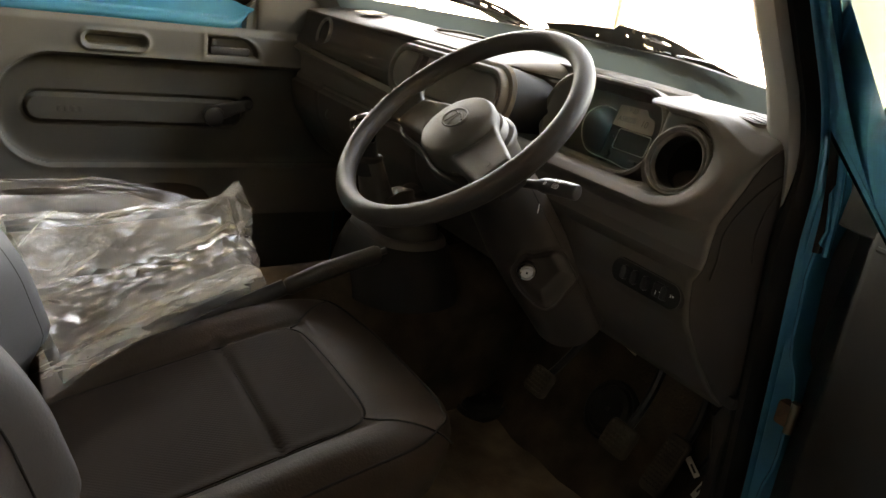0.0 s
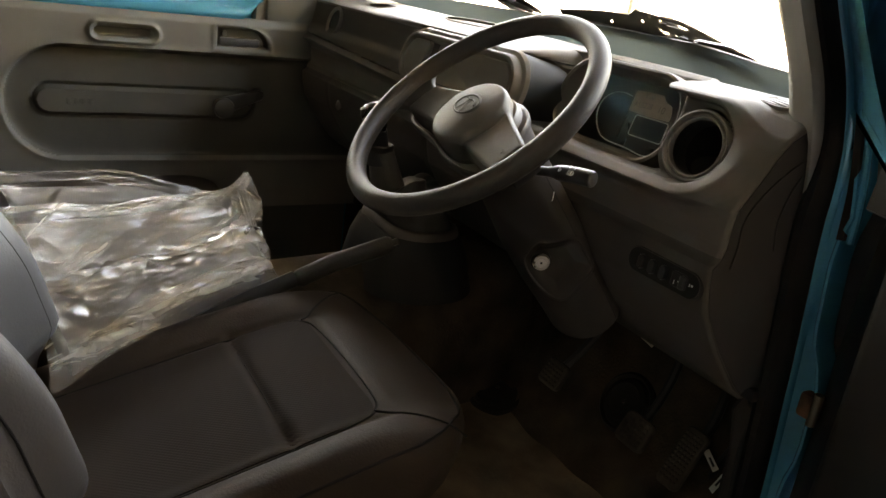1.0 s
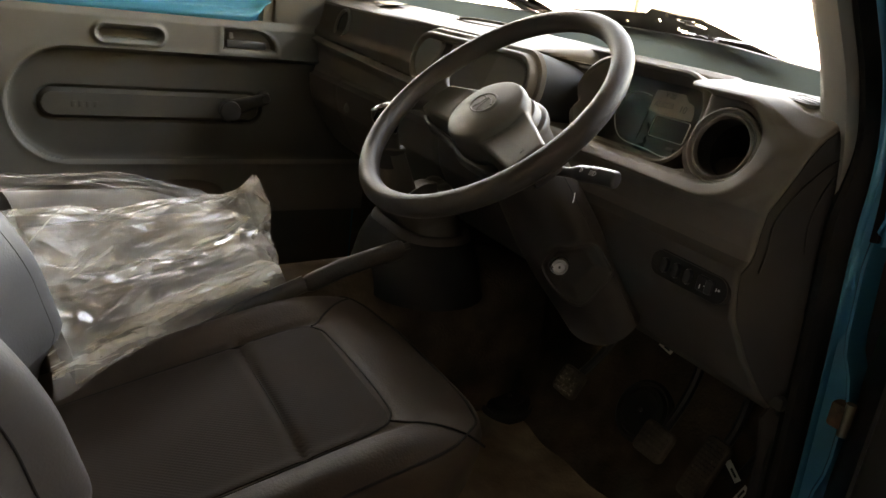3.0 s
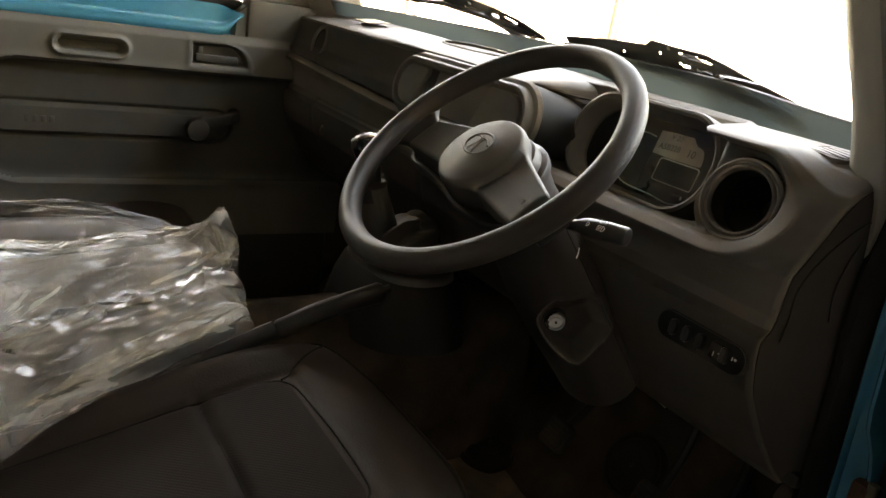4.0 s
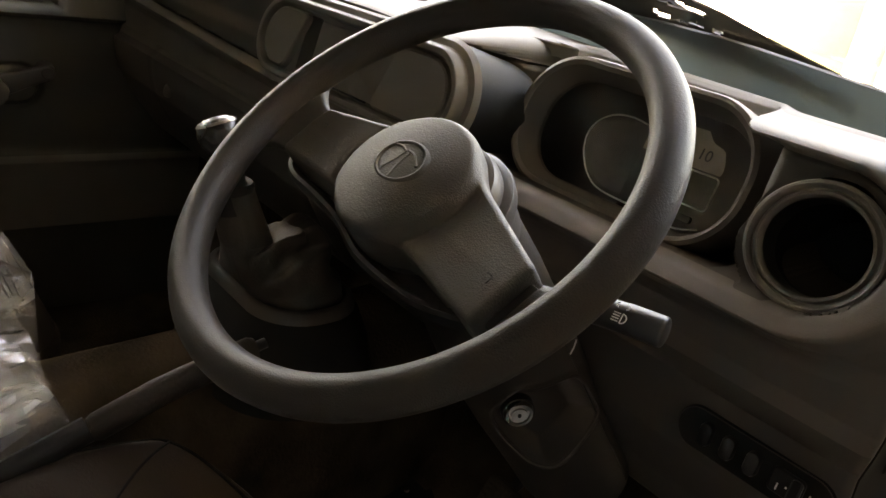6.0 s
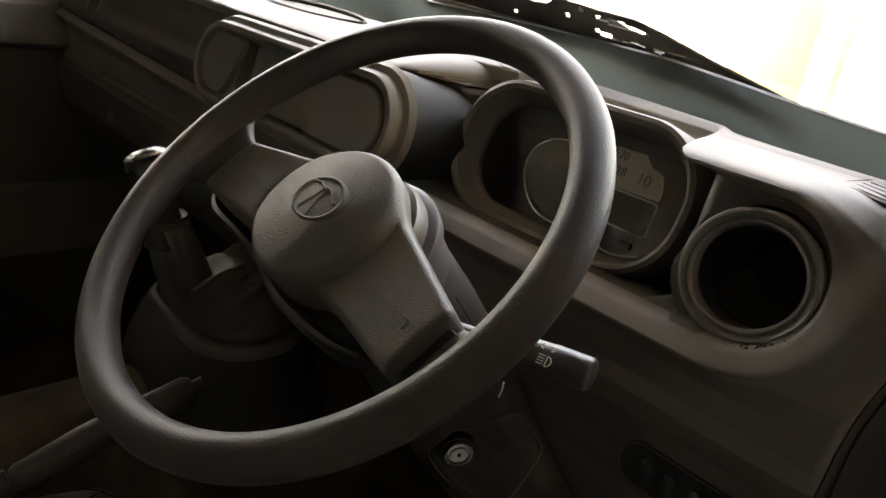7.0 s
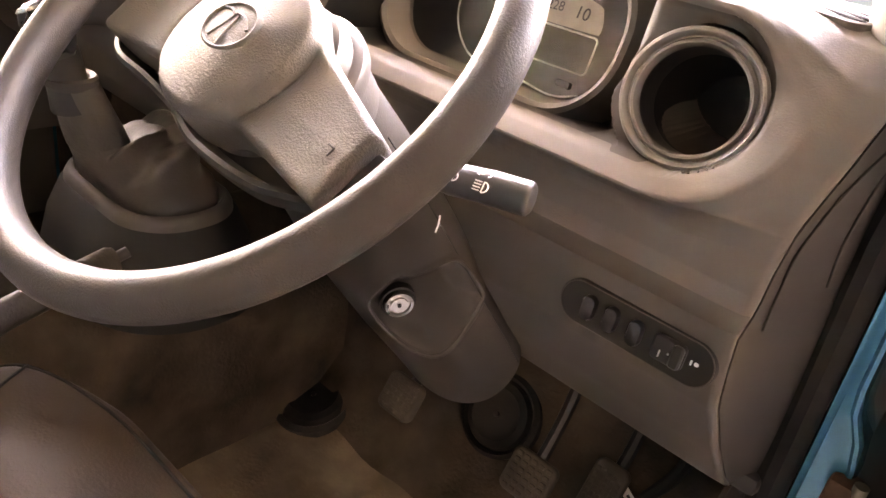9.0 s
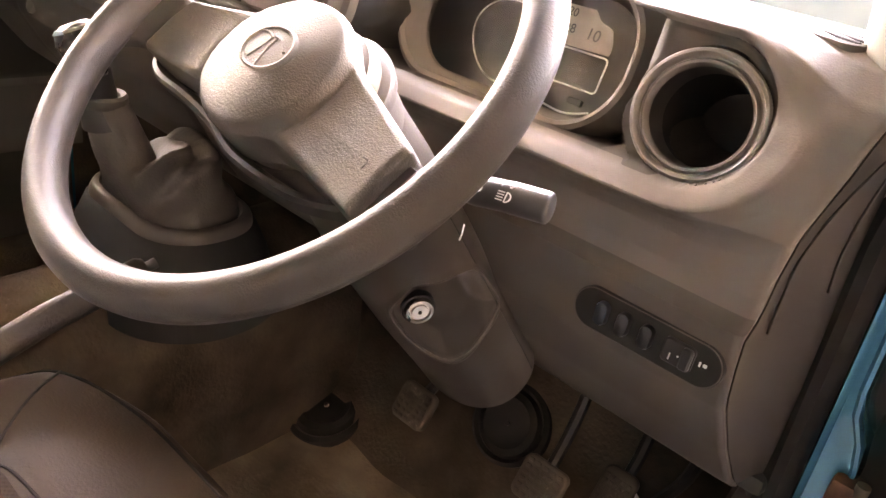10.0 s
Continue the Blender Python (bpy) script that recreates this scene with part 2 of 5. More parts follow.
def grid(f, us, vs, close_u=False):
    """A surface of points f(u, v)."""
    bm = bmesh.new()
    rows = [[bm.verts.new(f(u, v)) for v in vs] for u in us]
    n = len(rows)
    for i in range(n if close_u else n - 1):
        a, b = rows[i], rows[(i + 1) % n]
        for j in range(len(vs) - 1):
            bm.faces.new((a[j], a[j + 1], b[j + 1], b[j]))
    return bm


def thick(bm, t):
    """Gives a sheet its thickness."""
    bmesh.ops.recalc_face_normals(bm, faces=bm.faces)
    bmesh.ops.solidify(bm, geom=bm.faces[:], thickness=t)
    return bm


def span(a, b, n):
    return [a + (b - a) * i / (n - 1) for i in range(n)]


def smoothstep(x):
    x = min(1.0, max(0.0, x))
    return x * x * (3 - 2 * x)


def lerp_table(z, table):
    for (a, p), (b, q) in zip(table, table[1:]):
        if z <= b:
            t = max(0.0, (z - a) / (b - a))
            return p + (q - p) * t
    return table[-1][1]


def smooth_path(pts, n, closed=False):
    """n points of a soft curve through the given ones."""
    pts = [Vector(p) for p in pts]
    k = len(pts)
    out = []
    total = k if closed else k - 1
    for i in range(n):
        s = i / (n if closed else n - 1) * total
        j = min(int(s), total - 1)
        t = s - j
        g = (lambda q: pts[q % k]) if closed else (lambda q: pts[min(max(q, 0), k - 1)])
        a, b, c, d = g(j - 1), g(j), g(j + 1), g(j + 2)
        out.append(0.5 * (2 * b + (c - a) * t + (2 * a - 5 * b + 4 * c - d) * t * t + (3 * b - a - 3 * c + d) * t ** 3))
    return out


def tube(pts, radius, sides=10, closed=False, flat=1.0, bm=None):
    """A round (or flattened) bar along points; radius: one, or one a point."""
    bm = bm or bmesh.new()
    pts = [Vector(p) for p in pts]
    n = len(pts)
    rad = radius if isinstance(radius, (list, tuple)) else [radius] * n
    tang = []
    for i in range(n):
        a = pts[(i - 1) % n] if closed or i else pts[0]
        b = pts[(i + 1) % n] if closed or i < n - 1 else pts[-1]
        tang.append((b - a).normalized())
    up = Vector((0, 0, 1)) if abs(tang[0].z) < 0.9 else Vector((1, 0, 0))
    rings = []
    for p, t, r in zip(pts, tang, rad):
        side = t.cross(up).normalized()
        up = side.cross(t).normalized()
        rings.append([bm.verts.new(p + (side * math.cos(a) + up * math.sin(a) * flat) * r) for a in (2 * math.pi * k / sides for k in range(sides))])
    for i in range(n if closed else n - 1):
        a, b = rings[i], rings[(i + 1) % n]
        for j in range(sides):
            bm.faces.new((a[j], a[(j + 1) % sides], b[(j + 1) % sides], b[j]))
    if not closed:
        bm.faces.new(rings[0])
        bm.faces.new(rings[-1])
    return bm


def lathe(profile, m, sides=48, squash=1.0, bm=None):
    """A turned form: (radius, height) points round the frame's z axis."""
    bm = bm or bmesh.new()
    rings = []
    for r, h in profile:
        if r < 1e-6:
            rings.append([bm.verts.new(m @ Vector((0, 0, h)))])
        else:
            rings.append([bm.verts.new(m @ Vector((r * math.cos(a), r * squash * math.sin(a), h))) for a in (2 * math.pi * k / sides for k in range(sides))])
    for a, b in zip(rings, rings[1:]):
        for j in range(sides):
            q = [a[j % len(a)], a[(j + 1) % len(a)], b[(j + 1) % len(b)], b[j % len(b)]]
            q = list(dict.fromkeys(q))
            if len(q) > 2:
                bm.faces.new(q)
    return bm


def rounded(w, h, r, n=8, cx=0.0, cy=0.0):
    """A rounded rectangle's outline."""
    r = min(r, w / 2 - 1e-5, h / 2 - 1e-5)
    pts = []
    for qx, qy, a0 in ((1, 1, 0), (-1, 1, 90), (-1, -1, 180), (1, -1, 270)):
        for k in range(n + 1):
            a = radians(a0 + 90 * k / n)
            pts.append((cx + qx * (w / 2 - r) + r * math.cos(a), cy + qy * (h / 2 - r) + r * math.sin(a)))
    return pts


def loops(outline, levels, m, cap=True, cap_low=True):
    """Stacked outlines: levels of (inset, height), each drawn in from the outline; closed at the ends."""
    bm = bmesh.new()
    pts = [Vector((*p, 0)) for p in outline]
    n = len(pts)
    nor = []
    for i in range(n):
        t = (pts[(i + 1) % n] - pts[i - 1]).normalized()
        nor.append(Vector((-t.y, t.x, 0)))
    rings = [[bm.verts.new(m @ (p + q * ins + Vector((0, 0, h)))) for p, q in zip(pts, nor)] for ins, h in levels]
    for a, b in zip(rings, rings[1:]):
        for j in range(n):
            bm.faces.new((a[j], a[(j + 1) % n], b[(j + 1) % n], b[j]))
    if cap:
        bm.faces.new(rings[-1])
    if cap_low:
        bm.faces.new(rings[0])
    return bm


def pillow(outline, levels, fz, m=None, rings=10):
    """A padded form: the outline filled with rings whose height is fz(x, y), and sides by levels of (outset, drop)."""
    bm = bmesh.new()
    m = m or Matrix.Identity(4)
    cx = sum(p[0] for p in outline) / len(outline)
    cy = sum(p[1] for p in outline) / len(outline)
    n = len(outline)
    mid = bm.verts.new(m @ Vector((cx, cy, fz(cx, cy))))
    rs = []
    for k in range(1, rings + 1):
        s = k / rings
        rs.append([bm.verts.new(m @ Vector((cx + (x - cx) * s, cy + (y - cy) * s, fz(cx + (x - cx) * s, cy + (y - cy) * s)))) for x, y in outline])
    for out, drop in levels:
        ring = []
        for x, y in outline:
            d = Vector((x - cx, y - cy, 0))
            q = Vector((x, y, 0)) + d.normalized() * out
            ring.append(bm.verts.new(m @ Vector((q.x, q.y, fz(x, y) - drop))))
        rs.append(ring)
    for j in range(n):
        bm.faces.new((mid, rs[0][j], rs[0][(j + 1) % n]))
    for a, b in zip(rs, rs[1:]):
        for j in range(n):
            bm.faces.new((a[j], b[j], b[(j + 1) % n], a[(j + 1) % n]))
    bm.faces.new(rs[-1])
    return bm


def resample(poly, n):
    """n even points round a closed outline."""
    pts = [Vector((*p, 0)) for p in poly]
    lens = [(pts[(i + 1) % len(pts)] - pts[i]).length for i in range(len(pts))]
    step, out, i, walked = sum(lens) / n, [], 0, 0.0
    for k in range(n):
        want = k * step
        while walked + lens[i] < want:
            walked += lens[i]
            i += 1
        q = pts[i].lerp(pts[(i + 1) % len(pts)], (want - walked) / lens[i])
        out.append((q.x, q.y))
    return out


def writing(text, size, m, mat, parent, name="lettering"):
    """Flat raised letters in the built-in font."""
    cu = bpy.data.curves.new(name, "FONT")
    cu.body, cu.size, cu.extrude, cu.align_x, cu.align_y = text, size, 0.0002, "CENTER", "CENTER"
    tmp = bpy.data.objects.new(name, cu)
    scene.collection.objects.link(tmp)
    me = bpy.data.meshes.new_from_object(tmp.evaluated_get(bpy.context.evaluated_depsgraph_get()))
    bpy.data.objects.remove(tmp)
    me.transform(m)
    me.materials.clear()
    me.materials.append(mat)
    ob = new(name, me)
    ob.parent = parent
    if parent.data is None:
        ob.matrix_parent_inverse = Matrix.Translation(parent.location).inverted()
    return ob


# ---- ground and outside ----
bm = grid(lambda u, v: Vector((u, v, 0.0)), [-300, -60, -20, -8, 0, 8, 20, 60, 300], [-300, -60, -20, -8, 0, 8, 20, 60, 300])
tagged(mesh_object("ground", bm, CONCRETE), "pale sunlit concrete yard around the parked vehicle", "ground", kind="structure")

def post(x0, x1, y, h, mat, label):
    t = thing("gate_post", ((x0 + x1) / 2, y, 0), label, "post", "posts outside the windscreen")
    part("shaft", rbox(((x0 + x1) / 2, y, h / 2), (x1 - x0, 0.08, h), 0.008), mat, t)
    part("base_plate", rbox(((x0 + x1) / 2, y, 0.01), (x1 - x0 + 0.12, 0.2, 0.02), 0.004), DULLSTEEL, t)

for x0, x1, y, mat, label in ((-6.10, -5.92, 6.0, CREAM, "darkened cream painted steel gate post outside"), (-5.86, -5.81, 6.0, CREAM, "darkened cream painted steel gate post outside"), (-5.40, -5.25, 6.0, CREAM, "darkened cream painted steel gate post outside"), (-11.3, -10.96, 6.0, CREAM, "darkened cream painted steel gate post outside"), (-10.72, -10.62, 6.0, CREAM, "darkened cream painted steel gate post outside"), (-2.50, -1.84, 6.0, LIME, "darkened green painted steel post outside"), (-1.66, -1.58, 6.0, CREAM, "darkened cream painted steel gate post outside")):
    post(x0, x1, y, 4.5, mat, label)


# ---- unseen light blockers added round the cab, open to front and passenger's side ----
BLOCKER = material("dull light-blocking surface", (0.064, 0.060, 0.056), 0.9, var=0.25, var_scale=1.5, grain=40, bump=0.4, dist=0.004)
tagged(mesh_object("blocker_back", rbox((-1.0, -4.6, 2.1), (10.0, 0.2, 4.2), 0.01), BLOCKER), "unseen wall behind the cab, added to block light", "wall", kind="structure")
tagged(mesh_object("blocker_passenger_side", rbox((-5.0, -2.5, 2.1), (0.2, 4.2, 4.2), 0.01), BLOCKER), "unseen side wall, added to block light", "wall", kind="structure")
tagged(mesh_object("blocker_side", rbox((2.4, -1.8, 2.1), (0.2, 5.8, 4.2), 0.01), BLOCKER), "unseen side wall, added to block light", "wall", kind="structure")
YELLOW = material("faded yellow wall paint", (0.22, 0.19, 0.10), 0.85, var=0.2, var_scale=1.2, grain=40, bump=0.3, dist=0.003)
tagged(mesh_object("wall_yard", rbox((2.7, 4.1, 2.1), (0.2, 6.0, 4.2), 0.01), YELLOW), "faded yellow yard wall ahead of the cab", "wall", kind="structure")
tagged(mesh_object("blocker_roof", rbox((-1.3, -1.2, 4.3), (7.6, 7.0, 0.2), 0.01), BLOCKER), "unseen roof over the cab, added to block high sky light", "ceiling", kind="structure")
tagged(mesh_object("blocker_floor", rbox((-1.1, -0.3, 0.01), (10.0, 8.6, 0.02), 0.005), BLOCKER), "unseen dark floor under the vehicle, added to cut ground light", "floor", kind="structure")

# ---- cab shell ----
XL, XR = -0.84, 0.70          # inner faces of the passenger door and of the driver's sill
FLOOR, ROOF = 0.60, 1.95

def screen_y(x, z):
    """The windscreen's curved sheet."""
    return 0.475 - 0.15 * (x / 0.68) ** 2 - 0.62 * (z - 1.40)

cab = thing("cab_shell", (0, -0.2, FLOOR), "blue painted small truck cab body with its door opening", "vehicle cab", kind="structure")
bm = rbox((-0.07, -0.13, FLOOR - 0.03), (1.56, 1.46, 0.06), 0.01)
part("floor_pan", bm, DARKMAT, cab)
bm = grid(lambda u, v: Vector((u, lerp_table(v, [(0, 0.36), (0.35, 0.46), (0.5, 0.50), (1, 0.52)]), lerp_table(v, [(0, FLOOR), (0.35, 0.70), (0.5, 0.80), (1, 1.36)]))), span(-0.86, 0.72, 16), span(0, 1, 24))
part("toe_board", thick(bm, 0.02), DARKMAT, cab)
part("rear_wall", rbox((-0.07, -0.86, 1.27), (1.60, 0.05, 1.38), 0.01), TRIM_LOW, cab)
bm = grid(lambda u, v: Vector((u, v, ROOF + 0.02 * math.cos(u * 1.6) - 0.0)), span(-0.84, 0.70, 12), span(-0.88, 0.14, 8))
tagged(mesh_object("ceiling", thick(bm, 0.03), ROOFLINE), "dull grey fabric headliner over the cab", "ceiling", kind="structure")
part("rear_pillar", rbox((0.72, -0.83, 1.27), (0.07, 0.12, 1.40), 0.015), BLUE, cab)
part("door_sill", rbox((0.72, -0.22, FLOOR - 0.01), (0.10, 1.16, 0.10), 0.02), BLUE, cab)
part("cant_rail", rbox((0.72, -0.40, 1.93), (0.07, 1.0, 0.08), 0.02), BLUE, cab)

# windscreen with its dark border
ws = thing("windscreen", (0, 0.47, 1.36), "curved clear windscreen with a dark enamel border", "windscreen", kind="structure")
zs = span(1.422, 1.90, 12)
ob = part("glass", thick(grid(lambda u, v: Vector((u, screen_y(u, v), v)), span(-0.80, 0.66, 24), zs), 0.005), CLEAR, ws)
ob.visible_shadow = False
part("enamel_band", thick(grid(lambda u, v: Vector((u, screen_y(u, v) - 0.002, v - 0.012 * smoothstep((u - 0.25) / 0.3))), span(-0.82, 0.67, 32), span(1.30, 1.416, 6)), 0.004), FRIT, ws, "dark enamel band along the lower edge")
part("header", thick(grid(lambda u, v: Vector((u, screen_y(u, v) - 0.01, v)), span(-0.84, 0.70, 20), span(1.86, 1.99, 4)), 0.04), ROOFLINE, ws)

# driver's side pillar and jamb, swept up the front of the door opening
FRONT = [(0.345, 0.56), (0.335, 0.70), (0.325, 0.86), (0.305, 1.05), (0.285, 1.20), (0.272, 1.30), (0.235, 1.40), (0.175, 1.49), (0.03, 1.70), (-0.13, 1.93)]
LINE = smooth_path([Vector((0, y + 0.007, z)) for y, z in FRONT], 60)

def swept(section, lo=0, hi=60):
    """A strip of (x, forward) points carried up the front edge of the door opening."""
    def f(i, j):
        p = LINE[i]
        t = (LINE[min(i + 1, 59)] - LINE[max(i - 1, 0)]).normalized()
        fwd = Vector((0, t.z, -t.y))
        x, n = section[j]
        return Vector((x, 0, 0)) + p + fwd * n
    return grid(f, range(lo, hi), range(len(section)))

pl = thing("door_jamb", (0.70, 0.34, 0.56), "blue painted front door jamb with black rubber seals", "door jamb", kind="structure")
def jamb_edge(z):
    """How far out the painted jamb reaches: it widens round the hinge."""
    return lerp_table(z, [(0.56, 0.698), (0.86, 0.698), (0.90, 0.703), (0.92, 0.711), (1.03, 0.713), (1.06, 0.707), (1.09, 0.694), (1.20, 0.693), (1.235, 0.697), (1.26, 0.704), (1.31, 0.699), (1.35, 0.692), (1.95, 0.691)])
def jamb_at(i, x, n):
    p = LINE[i]
    t = (LINE[min(i + 1, 59)] - LINE[max(i - 1, 0)]).normalized()
    return Vector((x, 0, 0)) + p + Vector((0, t.z, -t.y)) * n
def jamb_point(i, j):
    e = jamb_edge(LINE[i].z)
    w = 0.007 * smoothstep((LINE[i].z - 1.24) / 0.12)
    return jamb_at(i, *[(0.676 + w, 0.040), (0.676 + w, 0.014), (0.678 + w, 0.010), (0.681 + w, 0.012), (0.683 + w, 0.018), (e - 0.006, 0.022), (e - 0.003, 0.019), (e, 0.020), (e + 0.002, 0.026), (e + 0.002, 0.060), (e - 0.002, 0.16)][j])
part("jamb_panel", thick(grid(jamb_point, range(60), range(11)), 0.0015), BLUE, pl)
def seal_point(i, j):
    s_ = smoothstep((LINE[i].z - 1.24) / 0.12)
    x, n = [(0.648, -0.004), (0.651, -0.014), (0.660, -0.019), (0.668, -0.017), (0.673, -0.008), (0.676, 0.004), (0.676, 0.012), (0.664, 0.012), (0.652, 0.006)][j % 9]
    return jamb_at(i, x + s_ * (0.688 - x) * 0.45, n + s_ * 0.012)
part("inner_seal", grid(seal_point, range(60), range(10)), SEAL, pl, "black hollow rubber seal")
part("seal_lip", tube([p + Vector((0.646, -0.012, 0)) for p in LINE[:27]], 0.004, 8), RUBBER, pl)
part("outer_seal", thick(grid(lambda i, j: jamb_at(i, *[(0.690, 0.028), (0.692, 0.017), (0.699, 0.020), (0.701, 0.032)][j]), range(28, 60), range(4)), 0.002), SEAL, pl)
# Black sheet added for the shadow gap between jamb and door.
part("gap_shade", thick(grid(lambda i, u: jamb_at(i, jamb_edge(LINE[i].z) + (0.86 - jamb_edge(LINE[i].z)) * u, 0.055 + 0.02 * u), range(0, 38), span(0, 1, 4)), 0.002), BLACK, pl)
part("outer_flange", tube([p + Vector((0.704, 0.028, 0)) for p in LINE[28:]], 0.005, 8), BLUE, pl)
ap = thing("pillar_trim", (0.64, 0.25, 1.34), "grey plastic windscreen pillar trim", "pillar trim", kind="structure")
part("trim", thick(swept([(0.600, 0.075), (0.598, 0.055), (0.604, 0.030), (0.614, 0.010), (0.628, 0.000), (0.642, -0.003), (0.652, -0.008), (0.660, -0.010), (0.666, -0.005), (0.668, 0.004), (0.668, 0.016)], 28, 60), 0.002), PILLAR, ap)
ap2 = thing("pillar_trim", (-0.78, 0.25, 1.34), "grey plastic windscreen pillar trim", "pillar trim", kind="structure")
bm = swept([(0.598, 0.10), (0.598, 0.055), (0.606, 0.030), (0.622, 0.004), (0.650, -0.016), (0.72, -0.02)], 27, 60)
for v in bm.verts:
    v.co.x = -0.17 - v.co.x
part("trim", thick(bm, 0.002), PILLAR, ap2)


# ---- passenger door, closed ----
pd = thing("passenger_door", (XL, -0.2, FLOOR), "closed passenger door with grey plastic trim and blue sill", "door")
def trim_x(y, z):
    """The trim's inner face: the lower field lies back inside a round-ended border."""
    cy, cz, r = -0.39, 1.070, 0.134
    dx = max(0.0, cy - y)
    sd = math.hypot(dx, z - cz) - r
    x = -0.790 - 0.026 * smoothstep(-sd / 0.014 + 0.3)
    ring = math.exp(-((sd + 0.002) / 0.012) ** 2)
    x += 0.004 * ring
    # raised flat bar for the winder
    bx = max(0.0, -0.425 - y, y - 0.02)
    bs = math.hypot(bx, z - 1.073) - 0.030
    x += 0.011 * smoothstep(-bs / 0.005 + 0.4) - 0.007 * math.exp(-((bs - 0.006) / 0.004) ** 2)
    # pull recess and handle recess
    ps = math.hypot(max(0.0, -0.318 - y, y + 0.208), z - 1.241) - 0.013
    x += 0.007 * math.exp(-((ps - 0.008) / 0.005) ** 2) - 0.024 * smoothstep(-ps / 0.005)
    hs = max(-0.049 - y, y - 0.020 - 0.062 * math.sqrt(max(0.0, 1 - (max(0.0, z - 1.224) / 0.050) ** 2)), abs(z - 1.247) - 0.025)
    x += 0.003 * math.exp(-((hs - 0.007) / 0.006) ** 2) - 0.020 * smoothstep(-hs / 0.006)
    if z > 1.275:
        x -= 0.015 * smoothstep((z - 1.275) / 0.02)
    return x

def trim_top(y):
    """The panel's upper edge, with a round rear corner."""
    return 1.296 if y > -0.47 else 1.296 - (0.16 - math.sqrt(0.16 ** 2 - (y + 0.47) ** 2))
def trim_point(y, v):
    z = 0.80 + (trim_top(y) - 0.80) * v
    return Vector((trim_x(y, z), y, z))
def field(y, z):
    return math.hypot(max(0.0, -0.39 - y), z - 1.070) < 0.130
# The field takes the darker trim, so its shade comes from colour.
for name, inside, mat, label in (("trim_panel", False, TRIM, ""), ("trim_field", True, TRIM_LOW, "recessed trim field, darkened in colour for shade")):
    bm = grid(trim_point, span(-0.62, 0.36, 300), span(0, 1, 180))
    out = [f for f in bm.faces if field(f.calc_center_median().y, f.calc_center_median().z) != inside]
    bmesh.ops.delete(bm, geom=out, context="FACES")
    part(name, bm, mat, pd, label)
part("inner_metal", rbox((-0.838, -0.52, 1.07), (0.03, 0.44, 0.46), 0.01), BLUE, pd)
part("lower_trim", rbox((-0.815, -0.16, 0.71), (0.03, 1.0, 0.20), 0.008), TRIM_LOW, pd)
part("outer_skin", rbox((-0.885, -0.16, 0.95), (0.05, 1.16, 0.74), 0.02), BLUE, pd)
def sill_pt(u, v):
    """A rolled lower edge, then a face leaning out to the window channel; it tapers to a rounded tip."""
    if v < 0.55:
        a = -0.7 + 2.1 * v / 0.55
        p = Vector((-0.822 + 0.020 * math.cos(a), u, 1.301 + 0.020 * math.sin(a)))
    else:
        p = Vector((-0.8186, u, 1.3207)).lerp(Vector((-0.848, u, 1.360)), (v - 0.55) / 0.45)
    e = smoothstep((u - 0.005) / 0.067) ** 1.6
    return p.lerp(Vector((-0.815, u, 1.345)), 0.92 * e)
part("sill", thick(grid(sill_pt, span(-0.70, 0.072, 60), span(0, 1, 24)), 0.002), BLUE, pd, "glossy blue painted window sill")
part("sill_corner", rbox((-0.83, 0.20, 1.33), (0.04, 0.24, 0.11), 0.015), TRIM, pd)
part("sail_panel", loops([(0.055, 1.28), (0.42, 1.28), (0.37, 1.36), (0.16, 1.66), (0.078, 1.72), (0.078, 1.366), (0.055, 1.345)], [(0, -0.03), (0, 0.0), (0.004, 0.004)], basis((-0.826, 0, 0), (0, 1, 0), (0, 0, 1))), TRIM, pd, "grey corner panel ahead of the window")
part("window_seal", rbox((-0.862, -0.32, 1.362), (0.02, 0.80, 0.026), 0.006), RUBBER, pd)
g = part("window_glass", rbox((-0.866, -0.32, 1.60), (0.005, 0.80, 0.52), 0.001), CLEAR, pd)
g.visible_shadow = False
part("window_frame", tube([Vector((-0.862, -0.74, 1.33)), Vector((-0.862, -0.74, 1.88)), Vector((-0.86, -0.15, 1.88)), Vector((-0.862, 0.09, 1.60)), Vector((-0.862, 0.11, 1.33))], 0.022, 8), BLACK, pd)
w = part("winder", lathe([(0, 0.026), (0.010, 0.026), (0.014, 0.022), (0.015, 0.010), (0.018, 0.0), (0.0, 0.0)], basis((-0.803, 0.060, 1.105), (0, 1, 0), (0, 0, 1)), 24), STALK, pd, "black window winder")
lean = math.atan2(1.105 - 1.075, 0.094)
ARM = [(-0.034 - 0.022 * math.cos(a + lean), 1.075 - 0.022 * math.sin(a + lean)) for a in span(-math.pi / 2, math.pi / 2, 14)] + [(0.060 + 0.013 * math.cos(a + lean), 1.105 + 0.013 * math.sin(a + lean)) for a in span(-math.pi / 2, math.pi / 2, 12)]
part("arm", loops(resample(ARM, 50), [(0, -0.004), (0, 0.004), (0.002, 0.007), (0.005, 0.008)], basis((-0.786, 0, 0), (0, 1, 0), (0, 0, 1))), STALK, w)
part("knob", lathe([(0, 0.030), (0.016, 0.030), (0.0245, 0.027), (0.0265, 0.019), (0.024, 0.006), (0.015, 0.0), (0, 0.0)], basis((-0.779, -0.034, 1.075), (0, 1, 0), (0, 0, 1)), 28), STALK, w, "round black knob")
h = part("inner_handle", rbox((-0.800, 0.010, 1.236), (0.012, 0.10, 0.020), 0.004), STALK, pd)
part("latch_tab", rbox((-0.800, -0.030, 1.255), (0.012, 0.012, 0.016), 0.003), TRIM, h)
